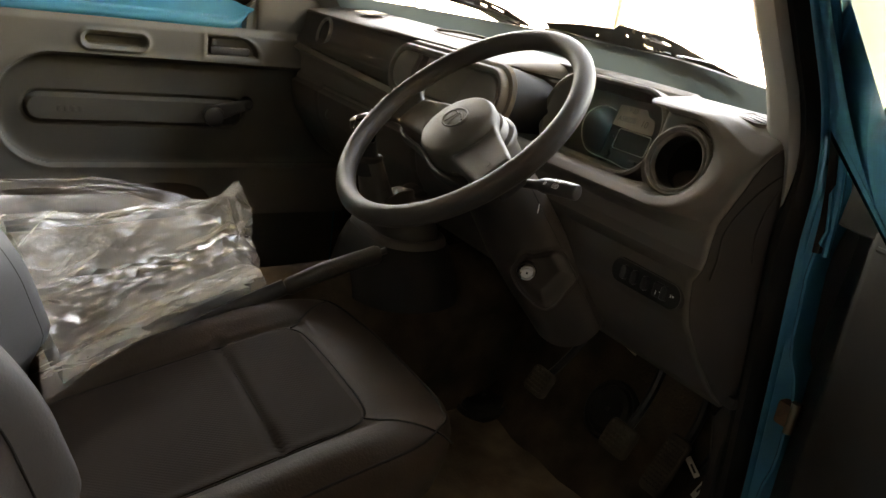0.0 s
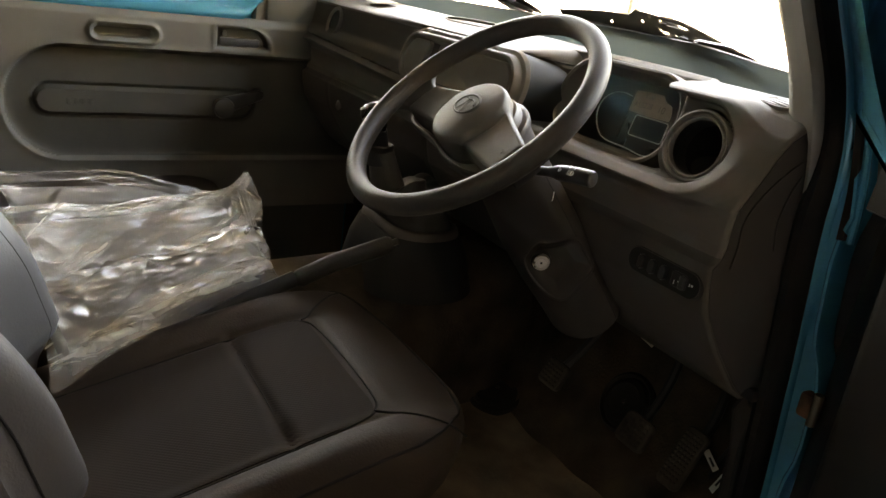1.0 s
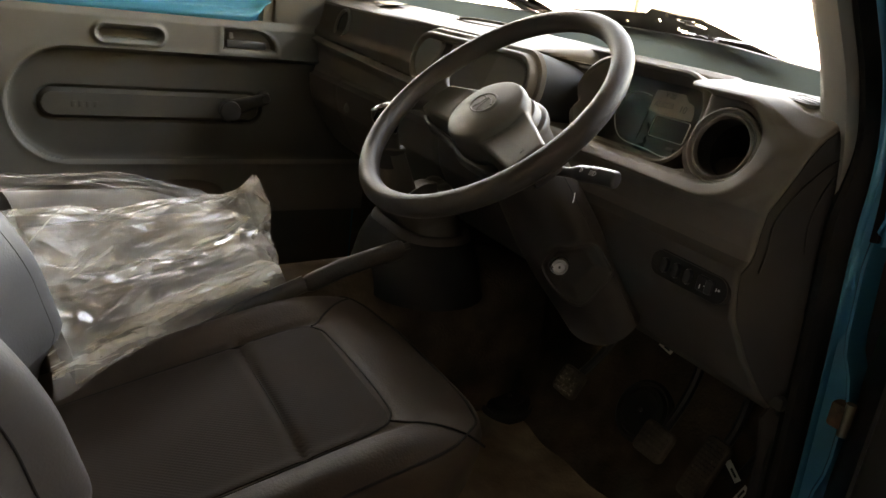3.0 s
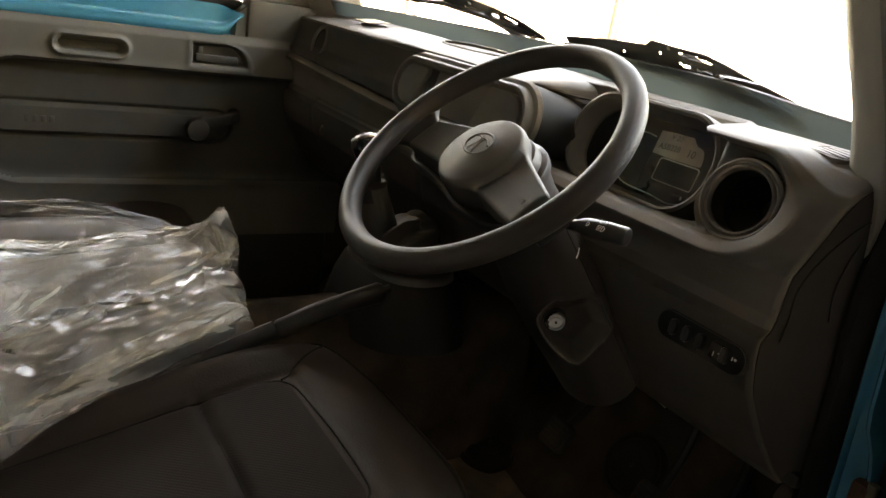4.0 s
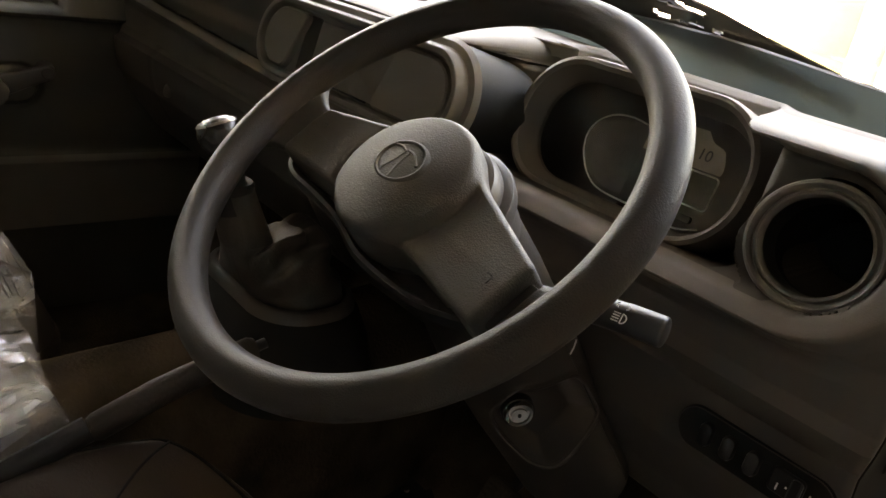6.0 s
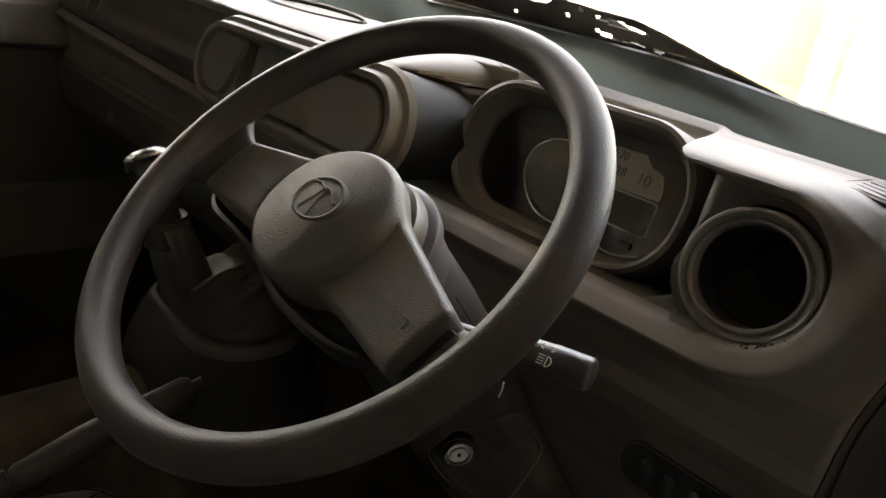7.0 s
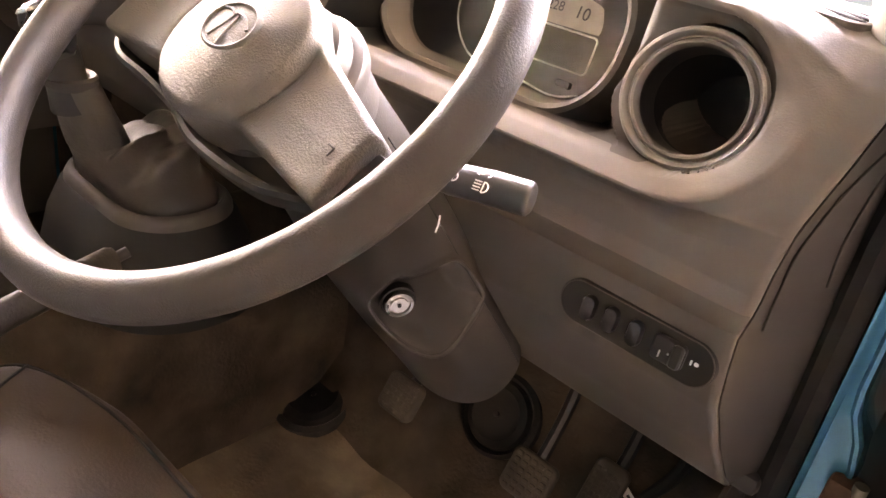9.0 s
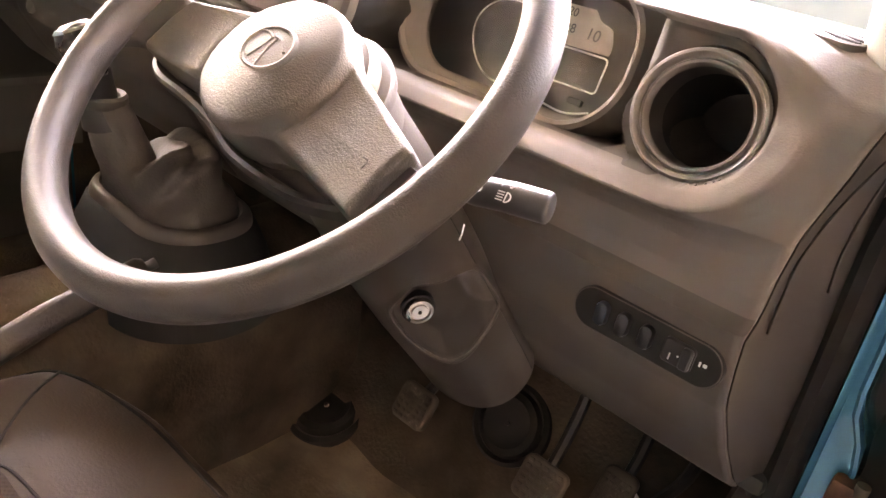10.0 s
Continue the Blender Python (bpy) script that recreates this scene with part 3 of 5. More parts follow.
bars = part("embossed_bars", rbox((-0.8045, -0.385, 1.073), (0.002, 0.010, 0.014), 0.0005), TRIM_LOW, pd)
for k in range(1, 4):
    o = bars.copy()
    o.location = (0, 0.016 * k, 0)
    scene.collection.objects.link(o)

settle(pd, 0.006, -0.007, 0.006)

# rear quarter behind the passenger door
part("quarter_panel", rbox((-0.86, -0.76, 1.27), (0.06, 0.16, 1.40), 0.02), BLUE, cab)
part("front_quarter", rbox((-0.88, 0.45, 0.98), (0.06, 0.20, 0.80), 0.02), DARKMAT, cab)


# ---- dashboard ----
dash = thing("dashboard", (-0.1, 0.30, 1.0), "dark grey grained plastic dashboard below the windscreen", "dashboard")
RC = (0.5363, 1.3056)          # middle of the round end of the long recess
LOWER = [(0.98, 0.300), (1.005, 0.268), (1.06, 0.225), (1.117, 0.190), (1.15, 0.182), (1.180, 0.179), (1.186, 0.190), (1.204, 0.194), (1.22, 0.192), (1.25, 0.190), (1.27, 0.203), (1.30, 0.214), (1.33, 0.220), (1.345, 0.223), (1.353, 0.226), (1.358, 0.230), (1.3615, 0.237), (1.364, 0.248), (1.3665, 0.268), (1.369, 0.300)]
SHOULDER = [(0, 0), (0.30, 0.004), (0.53, 0.011), (0.78, 0.030), (0.87, 0.043), (0.94, 0.060), (1, 0.082)]
BEHIND = [(1.334, 0.222), (1.339, 0.30), (1.344, 0.346), (1.36, 0.368), (1.366, 0.3735), (1.369, 0.382)]
UPPER_LEFT = [(1.25, 0.190), (1.27, 0.196), (1.341, 0.199), (1.3425, 0.1965), (1.352, 0.197), (1.358, 0.1985), (1.3605, 0.202), (1.3622, 0.211), (1.364, 0.227), (1.3665, 0.254), (1.3682, 0.276), (1.369, 0.290)]
LIP = [(-0.003, 0.012), (-0.001, 0.0175), (0.0, 0.0200), (0.002, 0.0220), (0.006, 0.0255), (0.0085, 0.0268), (0.0105, 0.0258), (0.013, 0.0205), (0.017, 0.0125), (0.022, 0.0065), (0.028, 0.0025), (0.034, 0.0)]
def recess_mid(x):
    """Height of the long recess: it climbs a little towards the passenger."""
    return RC[1] + 0.03 * max(0.0, -0.15 - x)
def recess_sd(x, z):
    """Distance outside the upper edge of the lip."""
    up = z - recess_mid(x)
    if up > 0:
        wide = 1 - smoothstep((x - 0.13) / 0.05) * (1 - smoothstep((x - 0.44) / 0.012))
        up *= 1 + wide * (0.0455 / (1.3615 - recess_mid(x)) - 1)
    return math.hypot(0.84 * max(0.0, x - RC[0]), 1.2 * max(0.0, -0.80 - x), up) - 0.0455

def end_x(z):
    """Where the fascia ends beside the jamb."""
    return lerp_table(z, [(1.0, 0.638), (1.117, 0.628), (1.18, 0.626), (1.22, 0.628), (1.26, 0.633), (1.30, 0.642), (1.35, 0.652), (1.40, 0.658)])

def dash_y(x, z):
    y = lerp_table(z, LOWER)
    mid = smoothstep((x - 0.13) / 0.06)
    # driver's corner: a hooded shoulder bends round the vent and opens out towards its outer end
    high = smoothstep((z - 1.362) / 0.007)
    near = smoothstep((x - 0.446 + 0.035 * high) / (0.012 + 0.022 * high))
    if z > 1.30:
        arc = RC[1] + 0.001 + 0.0565 * (1 - smoothstep((x - 0.538) / 0.10))
        corner = 0.2195 + 0.20 * (z - 1.3056) + lerp_table((z - arc) / (1.369 - arc), SHOULDER)
        y += near * smoothstep((z - 1.30) / 0.02) * (corner - 0.006 - y)
        # behind the instruments a wall drops to a trough
        y += (1 - near) * mid * smoothstep((z - 1.334) / 0.004) * (lerp_table(z, BEHIND) - 0.030 * max(0.0, x - 0.19) / 0.23 - y)
    if z > 1.25:
        y += (1 - mid) * (lerp_table(z, UPPER_LEFT) - lerp_table(z, LOWER))
        y += 0.075 * max(0.0, -0.18 - x) * smoothstep((z - 1.27) / 0.06)
    sd = recess_sd(x, z)
    away = math.hypot(x - 0.5363, z - 1.3056)
    seat = max(smoothstep((x - 0.525) / 0.02), smoothstep((0.060 - away) / 0.006))
    seat = max(seat, smoothstep((x - 0.452) / 0.045) * smoothstep((z - 1.275) / 0.05))
    dip = smoothstep(-sd / 0.006)
    floor_y = 0.192 + 0.25 * (z - 1.30) + 0.075 * smoothstep((x - 0.04) / 0.13) + 0.045 * smoothstep((x - 0.165) / 0.03)
    y += (floor_y - y) * dip * (1 - seat)
    y += (0.2180 + 0.22 * (z - 1.3056) - y) * dip * seat
    y += 0.14 * smoothstep((0.0455 - away) / 0.004)
    # the lip runs under the recess and climbs round its end
    turn = math.atan2(x - RC[0], RC[1] - z) if x > RC[0] else 0.0
    hold = 1 - smoothstep((z - 1.290) / 0.02) if x <= RC[0] else 1 - smoothstep((turn - 1.2) / 1.0)
    y -= hold * lerp_table(sd / (1 + 0.9 * smoothstep(turn / 1.7)), LIP) * (1 - 0.25 * smoothstep(turn / 1.5))
    e = end_x(z)
    if x > e - 0.030:
        y += 1.5 * (x - e + 0.030) ** 2
    if x > e - 0.006:
        y += 90 * (x - e + 0.006) ** 2
    # glovebox joints
    for gx in (-0.62, -0.10):
        if z < 1.196:
            y += 0.005 * math.exp(-((x - gx) / 0.003) ** 2)
    if -0.62 < x < -0.10:
        y += 0.005 * math.exp(-((z - 1.196) / 0.003) ** 2)
    return y

ZS = span(0.98, 1.20, 46) + span(1.203, 1.264, 60) + span(1.266, 1.342, 30) + span(1.343, 1.369, 40)
XS = span(-0.86, 0.40, 150) + span(0.404, 0.47, 30) + span(0.473, 0.598, 84) + span(0.600, 0.668, 44)
def crown(x):
    """How much the pad rises at the top, more so on the passenger's side."""
    return 0.005 + (0.010 + 0.006 * max(0.0, -0.2 - x)) * (1 - smoothstep((x + 0.06) / 0.26))

def fascia(x, z):
    """The face; its last columns run to the end and turn round the edge."""
    if x <= 0.60:
        return Vector((x, dash_y(x, z), z + crown(x) * max(0.0, z - 1.343) / 0.026))
    e, f = end_x(z), (x - 0.60) / 0.068
    up = Vector((0, 0, crown(x) * max(0.0, z - 1.343) / 0.026))
    if f < 0.86:
        q = 0.60 + (e - 0.60) * f / 0.86
        return Vector((q, dash_y(q, z), z)) + up
    k = (f - 0.86) / 0.14
    return Vector((e + 0.001 * k, dash_y(e, z) + 0.016 * k, z)) + up

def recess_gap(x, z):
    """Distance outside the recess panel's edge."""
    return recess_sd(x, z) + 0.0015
# Recess gets a darker copy of the dash plastic, its shade put into colour.
for name, inside, mat, label in (("fascia", False, DASH, ""), ("recess_panel", True, RECESS, "long recess panel, darkened in colour for shade")):
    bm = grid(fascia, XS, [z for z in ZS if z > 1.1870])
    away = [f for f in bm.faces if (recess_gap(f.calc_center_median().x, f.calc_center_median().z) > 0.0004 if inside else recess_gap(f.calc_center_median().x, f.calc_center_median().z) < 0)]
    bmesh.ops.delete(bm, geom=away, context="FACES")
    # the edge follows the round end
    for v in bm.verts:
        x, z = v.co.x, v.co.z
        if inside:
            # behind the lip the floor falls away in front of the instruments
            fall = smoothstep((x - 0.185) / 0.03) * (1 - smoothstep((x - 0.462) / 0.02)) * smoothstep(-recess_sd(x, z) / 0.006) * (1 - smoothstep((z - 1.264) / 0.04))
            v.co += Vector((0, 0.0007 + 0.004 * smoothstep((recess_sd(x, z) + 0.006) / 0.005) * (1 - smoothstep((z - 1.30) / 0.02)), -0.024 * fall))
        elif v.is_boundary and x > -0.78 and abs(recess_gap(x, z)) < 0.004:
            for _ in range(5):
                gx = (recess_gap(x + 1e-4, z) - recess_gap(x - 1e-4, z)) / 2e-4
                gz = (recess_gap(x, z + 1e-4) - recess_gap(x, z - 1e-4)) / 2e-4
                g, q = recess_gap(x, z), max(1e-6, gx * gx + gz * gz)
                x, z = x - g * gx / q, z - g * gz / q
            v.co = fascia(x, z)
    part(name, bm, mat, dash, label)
part("lower_panel", grid(fascia, XS, [z for z in ZS if z < 1.1915]), LOWDASH, dash, "darker lower dash panel")

def top_point(x, v):
    y0 = dash_y(min(x, 0.655), 1.369)
    far = max(lerp_table(x, [(-0.86, 0.375), (-0.06, 0.375), (0.10, 0.425), (0.26, 0.418), (0.32, 0.408), (0.40, 0.378), (0.48, 0.362), (0.56, 0.346), (0.66, 0.320)]), y0 + 0.02)
    return Vector((x, y0 + (far - y0) * v, 1.369 + crown(x) + 0.002 * math.sin(math.pi * min(1.0, v * 1.5)) - 0.004 * v * v))

part("top_pad", grid(top_point, XS, span(0, 1, 30)), DASH, dash)
part("back_apron", grid(lambda x, v: Vector((x, top_point(x, 1).y + 0.05 * v, top_point(x, 1).z - 0.10 * v)), span(-0.86, 0.668, 60), span(0, 1, 4)), BLACK, dash)
part("under_tray", rbox((-0.1, 0.40, 1.00), (1.52, 0.22, 0.02), 0.006), BLACK, dash)

# round vent seat
VM = basis((0.5363, 0.2118, 1.3050), (1, 0.021, 0), (0, 0.272, 0.962))
ring = part("vent_ring", lathe([(0.0372, -0.030), (0.0374, -0.004), (0.0380, 0.0012), (0.0392, 0.0032), (0.0410, 0.0036), (0.0420, 0.0020), (0.0428, 0.0004), (0.0440, 0.0006), (0.0452, 0.0034), (0.0470, 0.0046), (0.0490, 0.0040), (0.0504, 0.0015), (0.0496, -0.004), (0.0470, -0.010), (0.0465, -0.03)], VM, 80, squash=0.95), PANEL, dash, "round stepped vent ring")
part("duct", lathe([(0.0372, -0.0295), (0.0366, -0.05), (0.034, -0.10), (0.0, -0.10)], VM, 72, squash=0.95), MATTBLACK, ring)
part("duct_throat", lathe([(0.0371, -0.0035), (0.0369, -0.029)], VM, 72, squash=0.95), BLACK, ring)
VF = basis((-0.648, 0.197, 1.323), (1, 0, 0), (0, 0.26, 0.966))
ring = part("vent_ring", lathe([(0.031, -0.02), (0.0315, 0.003), (0.034, 0.006), (0.0365, 0.004), (0.039, 0.005), (0.041, -0.002), (0.041, -0.03)], VF, 56), PANEL, dash, "round stepped vent ring")
part("louvre", lathe([(0.0312, 0.0), (0.02, -0.004), (0.0, -0.004)], VF, 40), BLACK, ring)

# glovebox latch
part("glovebox_latch", lathe([(0, 0.006), (0.007, 0.005), (0.010, 0.002), (0.0105, -0.004)], basis((-0.55, dash_y(-0.55, 1.140), 1.140), (1, 0, 0), (0, 0.3, 0.95)), 24, squash=1.25), PANEL, dash)

# centre panel with blanked openings
CM = basis((0.0, 0.163, 1.313), (1, 0.02, 0), (0, 0.22, 0.975))
bez = part("centre_bezel", loops(rounded(0.385, 0.098, 0.048, 16), [(-0.012, -0.018), (-0.011, -0.016), (-0.0085, -0.011), (-0.002, -0.009), (-0.0005, -0.004), (0.000, 0.001), (0.002, 0.0045), (0.005, 0.0055), (0.008, 0.0045), (0.0095, 0.0015), (0.0105, -0.008), (0.013, -0.009)], CM), BEZEL, dash, "oval centre bezel with a raised rim")
part("bezel_body", loops(rounded(0.385, 0.098, 0.048, 16), [(-0.010, -0.11), (-0.010, -0.017)], CM, cap=False, cap_low=False), MATTBLACK, bez)
BL = [(-0.179 + 0.036 * (1 - math.cos(a)), 0.036 * math.sin(a)) for a in span(-math.pi / 2, math.pi / 2, 20)] + [(-0.103, 0.036), (-0.096, 0.033), (-0.095, 0.027), (-0.118, -0.028), (-0.126, -0.036)]
part("blank_cover", loops(resample(BL[::-1], 60), [(0, -0.01), (0, -0.001), (0.002, 0.001)], CM), BEZEL, bez)
part("radio_blank", loops(rounded(0.150, 0.066, 0.004, 4, cx=0.005), [(0, -0.02), (0, -0.0050), (0.001, -0.0045)], CM), BEZEL, bez)
# Dark strip stands for the shade in the gap beside the left cover.
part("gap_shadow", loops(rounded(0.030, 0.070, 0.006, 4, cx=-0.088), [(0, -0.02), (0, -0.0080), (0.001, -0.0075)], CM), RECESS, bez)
part("flap_gap", rbox((0, 0, 0), (0.118, 0.0022, 0.002), 0.0005, 1, CM @ pose(-0.006, -0.0345, -0.0042)), BLACK, bez)
SP = [(0.140 + 0.036 * math.cos(a), 0.036 * math.sin(a)) for a in span(-math.pi / 2, math.pi / 2, 20)] + [(0.092, 0.036), (0.084, 0.032), (0.066, -0.028), (0.070, -0.036)]
part("cover_step", loops(resample(SP, 60), [(0, -0.01), (0, 0.0), (0.002, 0.002)], CM), BEZEL, bez)
# instrument cluster
CL = basis((0.336, 0.281, 1.299), (1, 0, 0), (0, 0.30, 0.954))
clu = thing("instrument_cluster", (0.32, 0.28, 1.25), "instrument cluster with smoked screens in a rounded hood", "instrument cluster")
out = rounded(0.258, 0.128, 0.058, 14, cx=-0.012, cy=0.006)
part("hood", loops(out, [(-0.006, -0.09), (-0.006, 0.020), (-0.004, 0.027), (0.0, 0.029), (0.004, 0.026), (0.007, 0.010), (0.012, -0.004), (0.014, -0.006)], CL, cap=False, cap_low=False), DASH, clu)
part("face", loops(rounded(0.235, 0.105, 0.048, 14, cx=-0.012, cy=0.005), [(0, -0.012), (0, -0.004), (0.001, -0.0035)], CL), SHINY, clu)
def outline_strip(pts, w, lift, name, mat, parent, closed=True):
    path = [CL @ Vector((x, y, lift)) for x, y in pts]
    return part(name, tube(path, w, 6, closed=closed), mat, parent)
SCR = [(0.080, -0.038), (0.055, -0.045), (0.02, -0.042), (-0.03, -0.040), (-0.052, -0.030), (-0.067, -0.012), (-0.072, 0.006), (-0.066, 0.022), (-0.050, 0.033), (-0.030, 0.036), (-0.012, 0.034)]
part("speed_screen", loops(resample([(-0.008, -0.036), (-0.030, -0.036), (-0.052, -0.027), (-0.066, -0.010), (-0.070, 0.006), (-0.064, 0.021), (-0.049, 0.031), (-0.030, 0.034), (-0.008, 0.032)][::-1], 40), [(0, -0.004), (0, -0.0025)], CL), SCREEN, clu)
outline_strip([(p.x, p.y) for p in smooth_path([Vector((*q, 0)) for q in SCR], 50)], 0.0009, -0.0018, "screen_outline", WHITE, clu, closed=False)
part("small_screen", loops(rounded(0.066, 0.029, 0.004, 4, cx=0.045, cy=-0.006), [(0, -0.004), (0, -0.0025)], CL), SCREEN, clu)
outline_strip(rounded(0.068, 0.031, 0.004, 4, cx=0.045, cy=-0.006), 0.0009, -0.0018, "screen_outline", WHITE, clu)
part("reset_button", loops(rounded(0.014, 0.006, 0.002, 4, cx=0.064, cy=-0.033), [(0, -0.004), (0, 0.001), (0.001, 0.0015)], CL), BLACK, clu)
part("cover", loops(rounded(0.235, 0.105, 0.048, 14, cx=-0.012, cy=0.005), [(0, 0.000), (0, 0.001)], CL), MATTCOVER, clu, "clear matt cover").visible_shadow = False
stick = thing("tape_label", CL @ Vector((0.035, 0.025, 0.001)), "torn masking tape label with handwritten digits on the cluster", "label")
TP = [(-0.004, 0.012), (0.03, 0.011), (0.06, 0.0115), (0.0805, 0.012), (0.0795, 0.022), (0.074, 0.034), (0.060, 0.0375), (0.052, 0.046), (0.02, 0.0455), (-0.004, 0.044)]
part("tape", loops(resample(TP, 48), [(0, 0.0012), (0, 0.0017)], CL), TAPE, stick)
def on_tape(x, y):
    return CL @ Matrix.Translation((x, y, 0.0019))
writing("V·20", 0.0105, on_tape(0.026, 0.0395) @ Matrix.Rotation(radians(-4), 4, "Z"), INK, stick)
writing("A5B228", 0.0115, on_tape(0.0205, 0.0245) @ Matrix.Rotation(radians(3), 4, "Z"), INK, stick)
writing("10", 0.0145, on_tape(0.058, 0.0245) @ Matrix.Rotation(radians(-2), 4, "Z"), INK, stick)

# top vents
for cx, cy, w, deep, tip in ((-0.142, 0.288, 0.215, 0.030, 0.16), (0.114, 0.323, 0.16, 0.020, 0.0)):
    z = top_point(cx, 0.7).z - (0.0 if tip else 0.003)
    dm = basis((cx, cy, z + 0.001), (1, 0.05, 0.0), (0, 1, tip))
    lens = [(w / 2 * math.cos(a), deep * math.sin(a) * (1 if math.sin(a) > 0 else 0.75)) for a in (2 * math.pi * k / 40 for k in range(40))]
    rim = part("defrost_vent", loops(lens, [(0, -0.01), (0, 0.002), (0.002, 0.004), (0.005, 0.003), (0.006, -0.004)], dm, cap=True), DASH, dash, "lens-shaped defroster vent")
    part("slot", loops([(x * 0.90, y * 0.68) for x, y in lens], [(0, -0.006), (0, -0.0025)], dm), BLACK, rim)
SV = basis((0.583, 0.291, 1.3722), (1, -0.25, -0.04), (0.25, 1, 0.07))
sv = part("side_vent", loops(rounded(0.062, 0.050, 0.012, 6), [(0, -0.02), (0, 0.0), (0.002, 0.001), (0.004, -0.001), (0.005, -0.006)], SV), DASH, dash, "slatted side demister vent")
for k in range(5):
    part("slat", rbox((0, 0, 0), (0.050, 0.0035, 0.006), 0.001, 1, SV @ pose(0, -0.018 + 0.009 * k, -0.002, 35)), BLACK, sv)
    part("slit", rbox((0, 0, 0), (0.050, 0.0040, 0.001), 0.0003, 1, SV @ pose(0, -0.0135 + 0.009 * k, -0.0045)), SHINY, sv)
tab = thing("card_tag", (-0.558, 0.274, 1.384), "buff card tag lying on the dash top", "card")
part("card", rbox((0, 0, 0), (0.095, 0.050, 0.0015), 0.0005, 1, pose(-0.558, 0.276, 1.3884, 7, 0, -4)), CARD, tab)

# switch panel on the lower dash
SW = basis((0.562, 0.1778, 1.1485), (1, 0.02, -0.012), (0, 0.08, 0.996))
SW = SW @ Matrix.Scale(0.94, 4)
sw = thing("switch_panel", (0.561, 0.178, 1.12), "oval black switch panel with blanks and a dimmer switch", "switch panel")
part("plate", loops(rounded(0.132, 0.037, 0.0182, 12), [(0, -0.012), (0, 0.001), (0.001, 0.002), (0.003, 0.0008)], SW), MATTBLACK, sw)
part("plate_rim", tube([SW @ Vector((x, y, 0.0014)) for x, y in rounded(0.130, 0.035, 0.0172, 12)], 0.0006, 6, closed=True), DASH_LOW, sw)
for x in (-0.039, -0.019, 0.002):
    part("blank_switch", loops(rounded(0.012, 0.021, 0.0058, 8, cx=x), [(0, -0.002), (0.0002, 0.0045), (0.001, 0.0064), (0.0028, 0.0070)], SW), SHINY, sw)
dim = part("dimmer_switch", loops(rounded(0.026, 0.021, 0.004, 6, cx=0.030), [(0, -0.002), (0, 0.003), (0.0015, 0.0042)], SW), BLACK, sw)
part("rocker", loops(rounded(0.009, 0.019, 0.003, 6, cx=0.0375), [(0, 0.003), (0, 0.006), (0.0015, 0.0072)], SW), SHINY, dim)
part("marks", loops(rounded(0.0016, 0.0016, 0.0007, 4, cx=0.031, cy=-0.001), [(0, 0.004), (0, 0.0047)], SW), WHITE, dim)
part("marks", loops(rounded(0.0012, 0.006, 0.0005, 3, cx=0.0245, cy=-0.004), [(0, 0.004), (0, 0.0047)], SW), SILVER, dim)
part("lamp_symbol", loops(rounded(0.0034, 0.0030, 0.0013, 5, cx=0.0515, cy=0.001), [(0, 0.0007), (0, 0.0012)], SW), WHITE, sw)
part("lamp_rays", loops(rounded(0.0015, 0.0042, 0.0005, 3, cx=0.0475, cy=0.0005), [(0, 0.0007), (0, 0.0012)], SW), WHITE, sw)

# dash end and kick trim beside the jamb
kick = thing("kick_trim", (0.65, 0.27, 0.9), "brown plastic side trim, darkened for shade, between dashboard and jamb", "trim", kind="structure")
def kick_edge(z):
    return lerp_table(z, [(0.6, 0.31), (0.9, 0.300), (1.005, 0.272), (1.06, 0.232), (1.117, 0.197), (1.18, 0.190), (1.30, 0.205), (1.37, 0.245)])
def kick_pt(u, v):
    """From the end of the fascia back to the jamb's seal."""
    z = 0.62 + 0.745 * v
    y0 = dash_y(end_x(z), z) + 0.003 if z > 0.985 else kick_edge(z) + 0.006
    x0 = end_x(z) + 0.0015
    y1 = max(y0 + 0.03, lerp_table(z, [(q.z, q.y) for q in LINE]) + 0.004)
    return Vector((x0 + (0.657 - x0) * smoothstep(u ** 0.8), y0 + (y1 - y0) * u, z))
part("panel", thick(grid(kick_pt, span(0, 1, 20), span(0, 1, 60)), 0.004), KICK, kick)
def kick_line(pts):
    out = []
    for u, z in pts:
        q, e = kick_pt(u, (z - 0.62) / 0.745), kick_pt(u + 0.02, (z - 0.62) / 0.745)
        t = (e - q).normalized()
        out.append(q + Vector((t.y, -t.x, 0)) * 0.0008)
    return smooth_path(out, 40)
part("slot_rib", tube(kick_line([(0.20, 1.178), (0.14, 1.205), (0.13, 1.24), (0.20, 1.275), (0.42, 1.305), (0.70, 1.318)]), 0.0011, 8), KICK, kick)
part("slot_rib", tube(kick_line([(0.60, 1.205), (0.56, 1.24), (0.58, 1.275), (0.70, 1.30)]), 0.0011, 8), KICK, kick)
part("screw", lathe([(0, 0.003), (0.004, 0.003), (0.006, 0.001), (0.0065, 0)], basis((0.642, 0.288, 1.060), (0, 1, 0), (0.0, 0, -1)), 16), DULLSTEEL, kick)


# ---- steering column and wheel ----
col = thing("steering_column", (0.33, 0.18, 0.98), "grey plastic steering column shroud with ignition lock and stalks", "steering column")
WN = Vector((0.0, -0.656, 0.755)).normalized()
WV = Vector((0.0, 0.755, 0.656)).normalized()
WC = Vector((0.3384, -0.0014, 1.3063))
TURNED = radians(-7)
WM = basis(WC, Vector((1, 0, 0)) * math.cos(TURNED) + WV * math.sin(TURNED), WV * math.cos(TURNED) - Vector((1, 0, 0)) * math.sin(TURNED)) @ Matrix.Scale(0.974, 4)
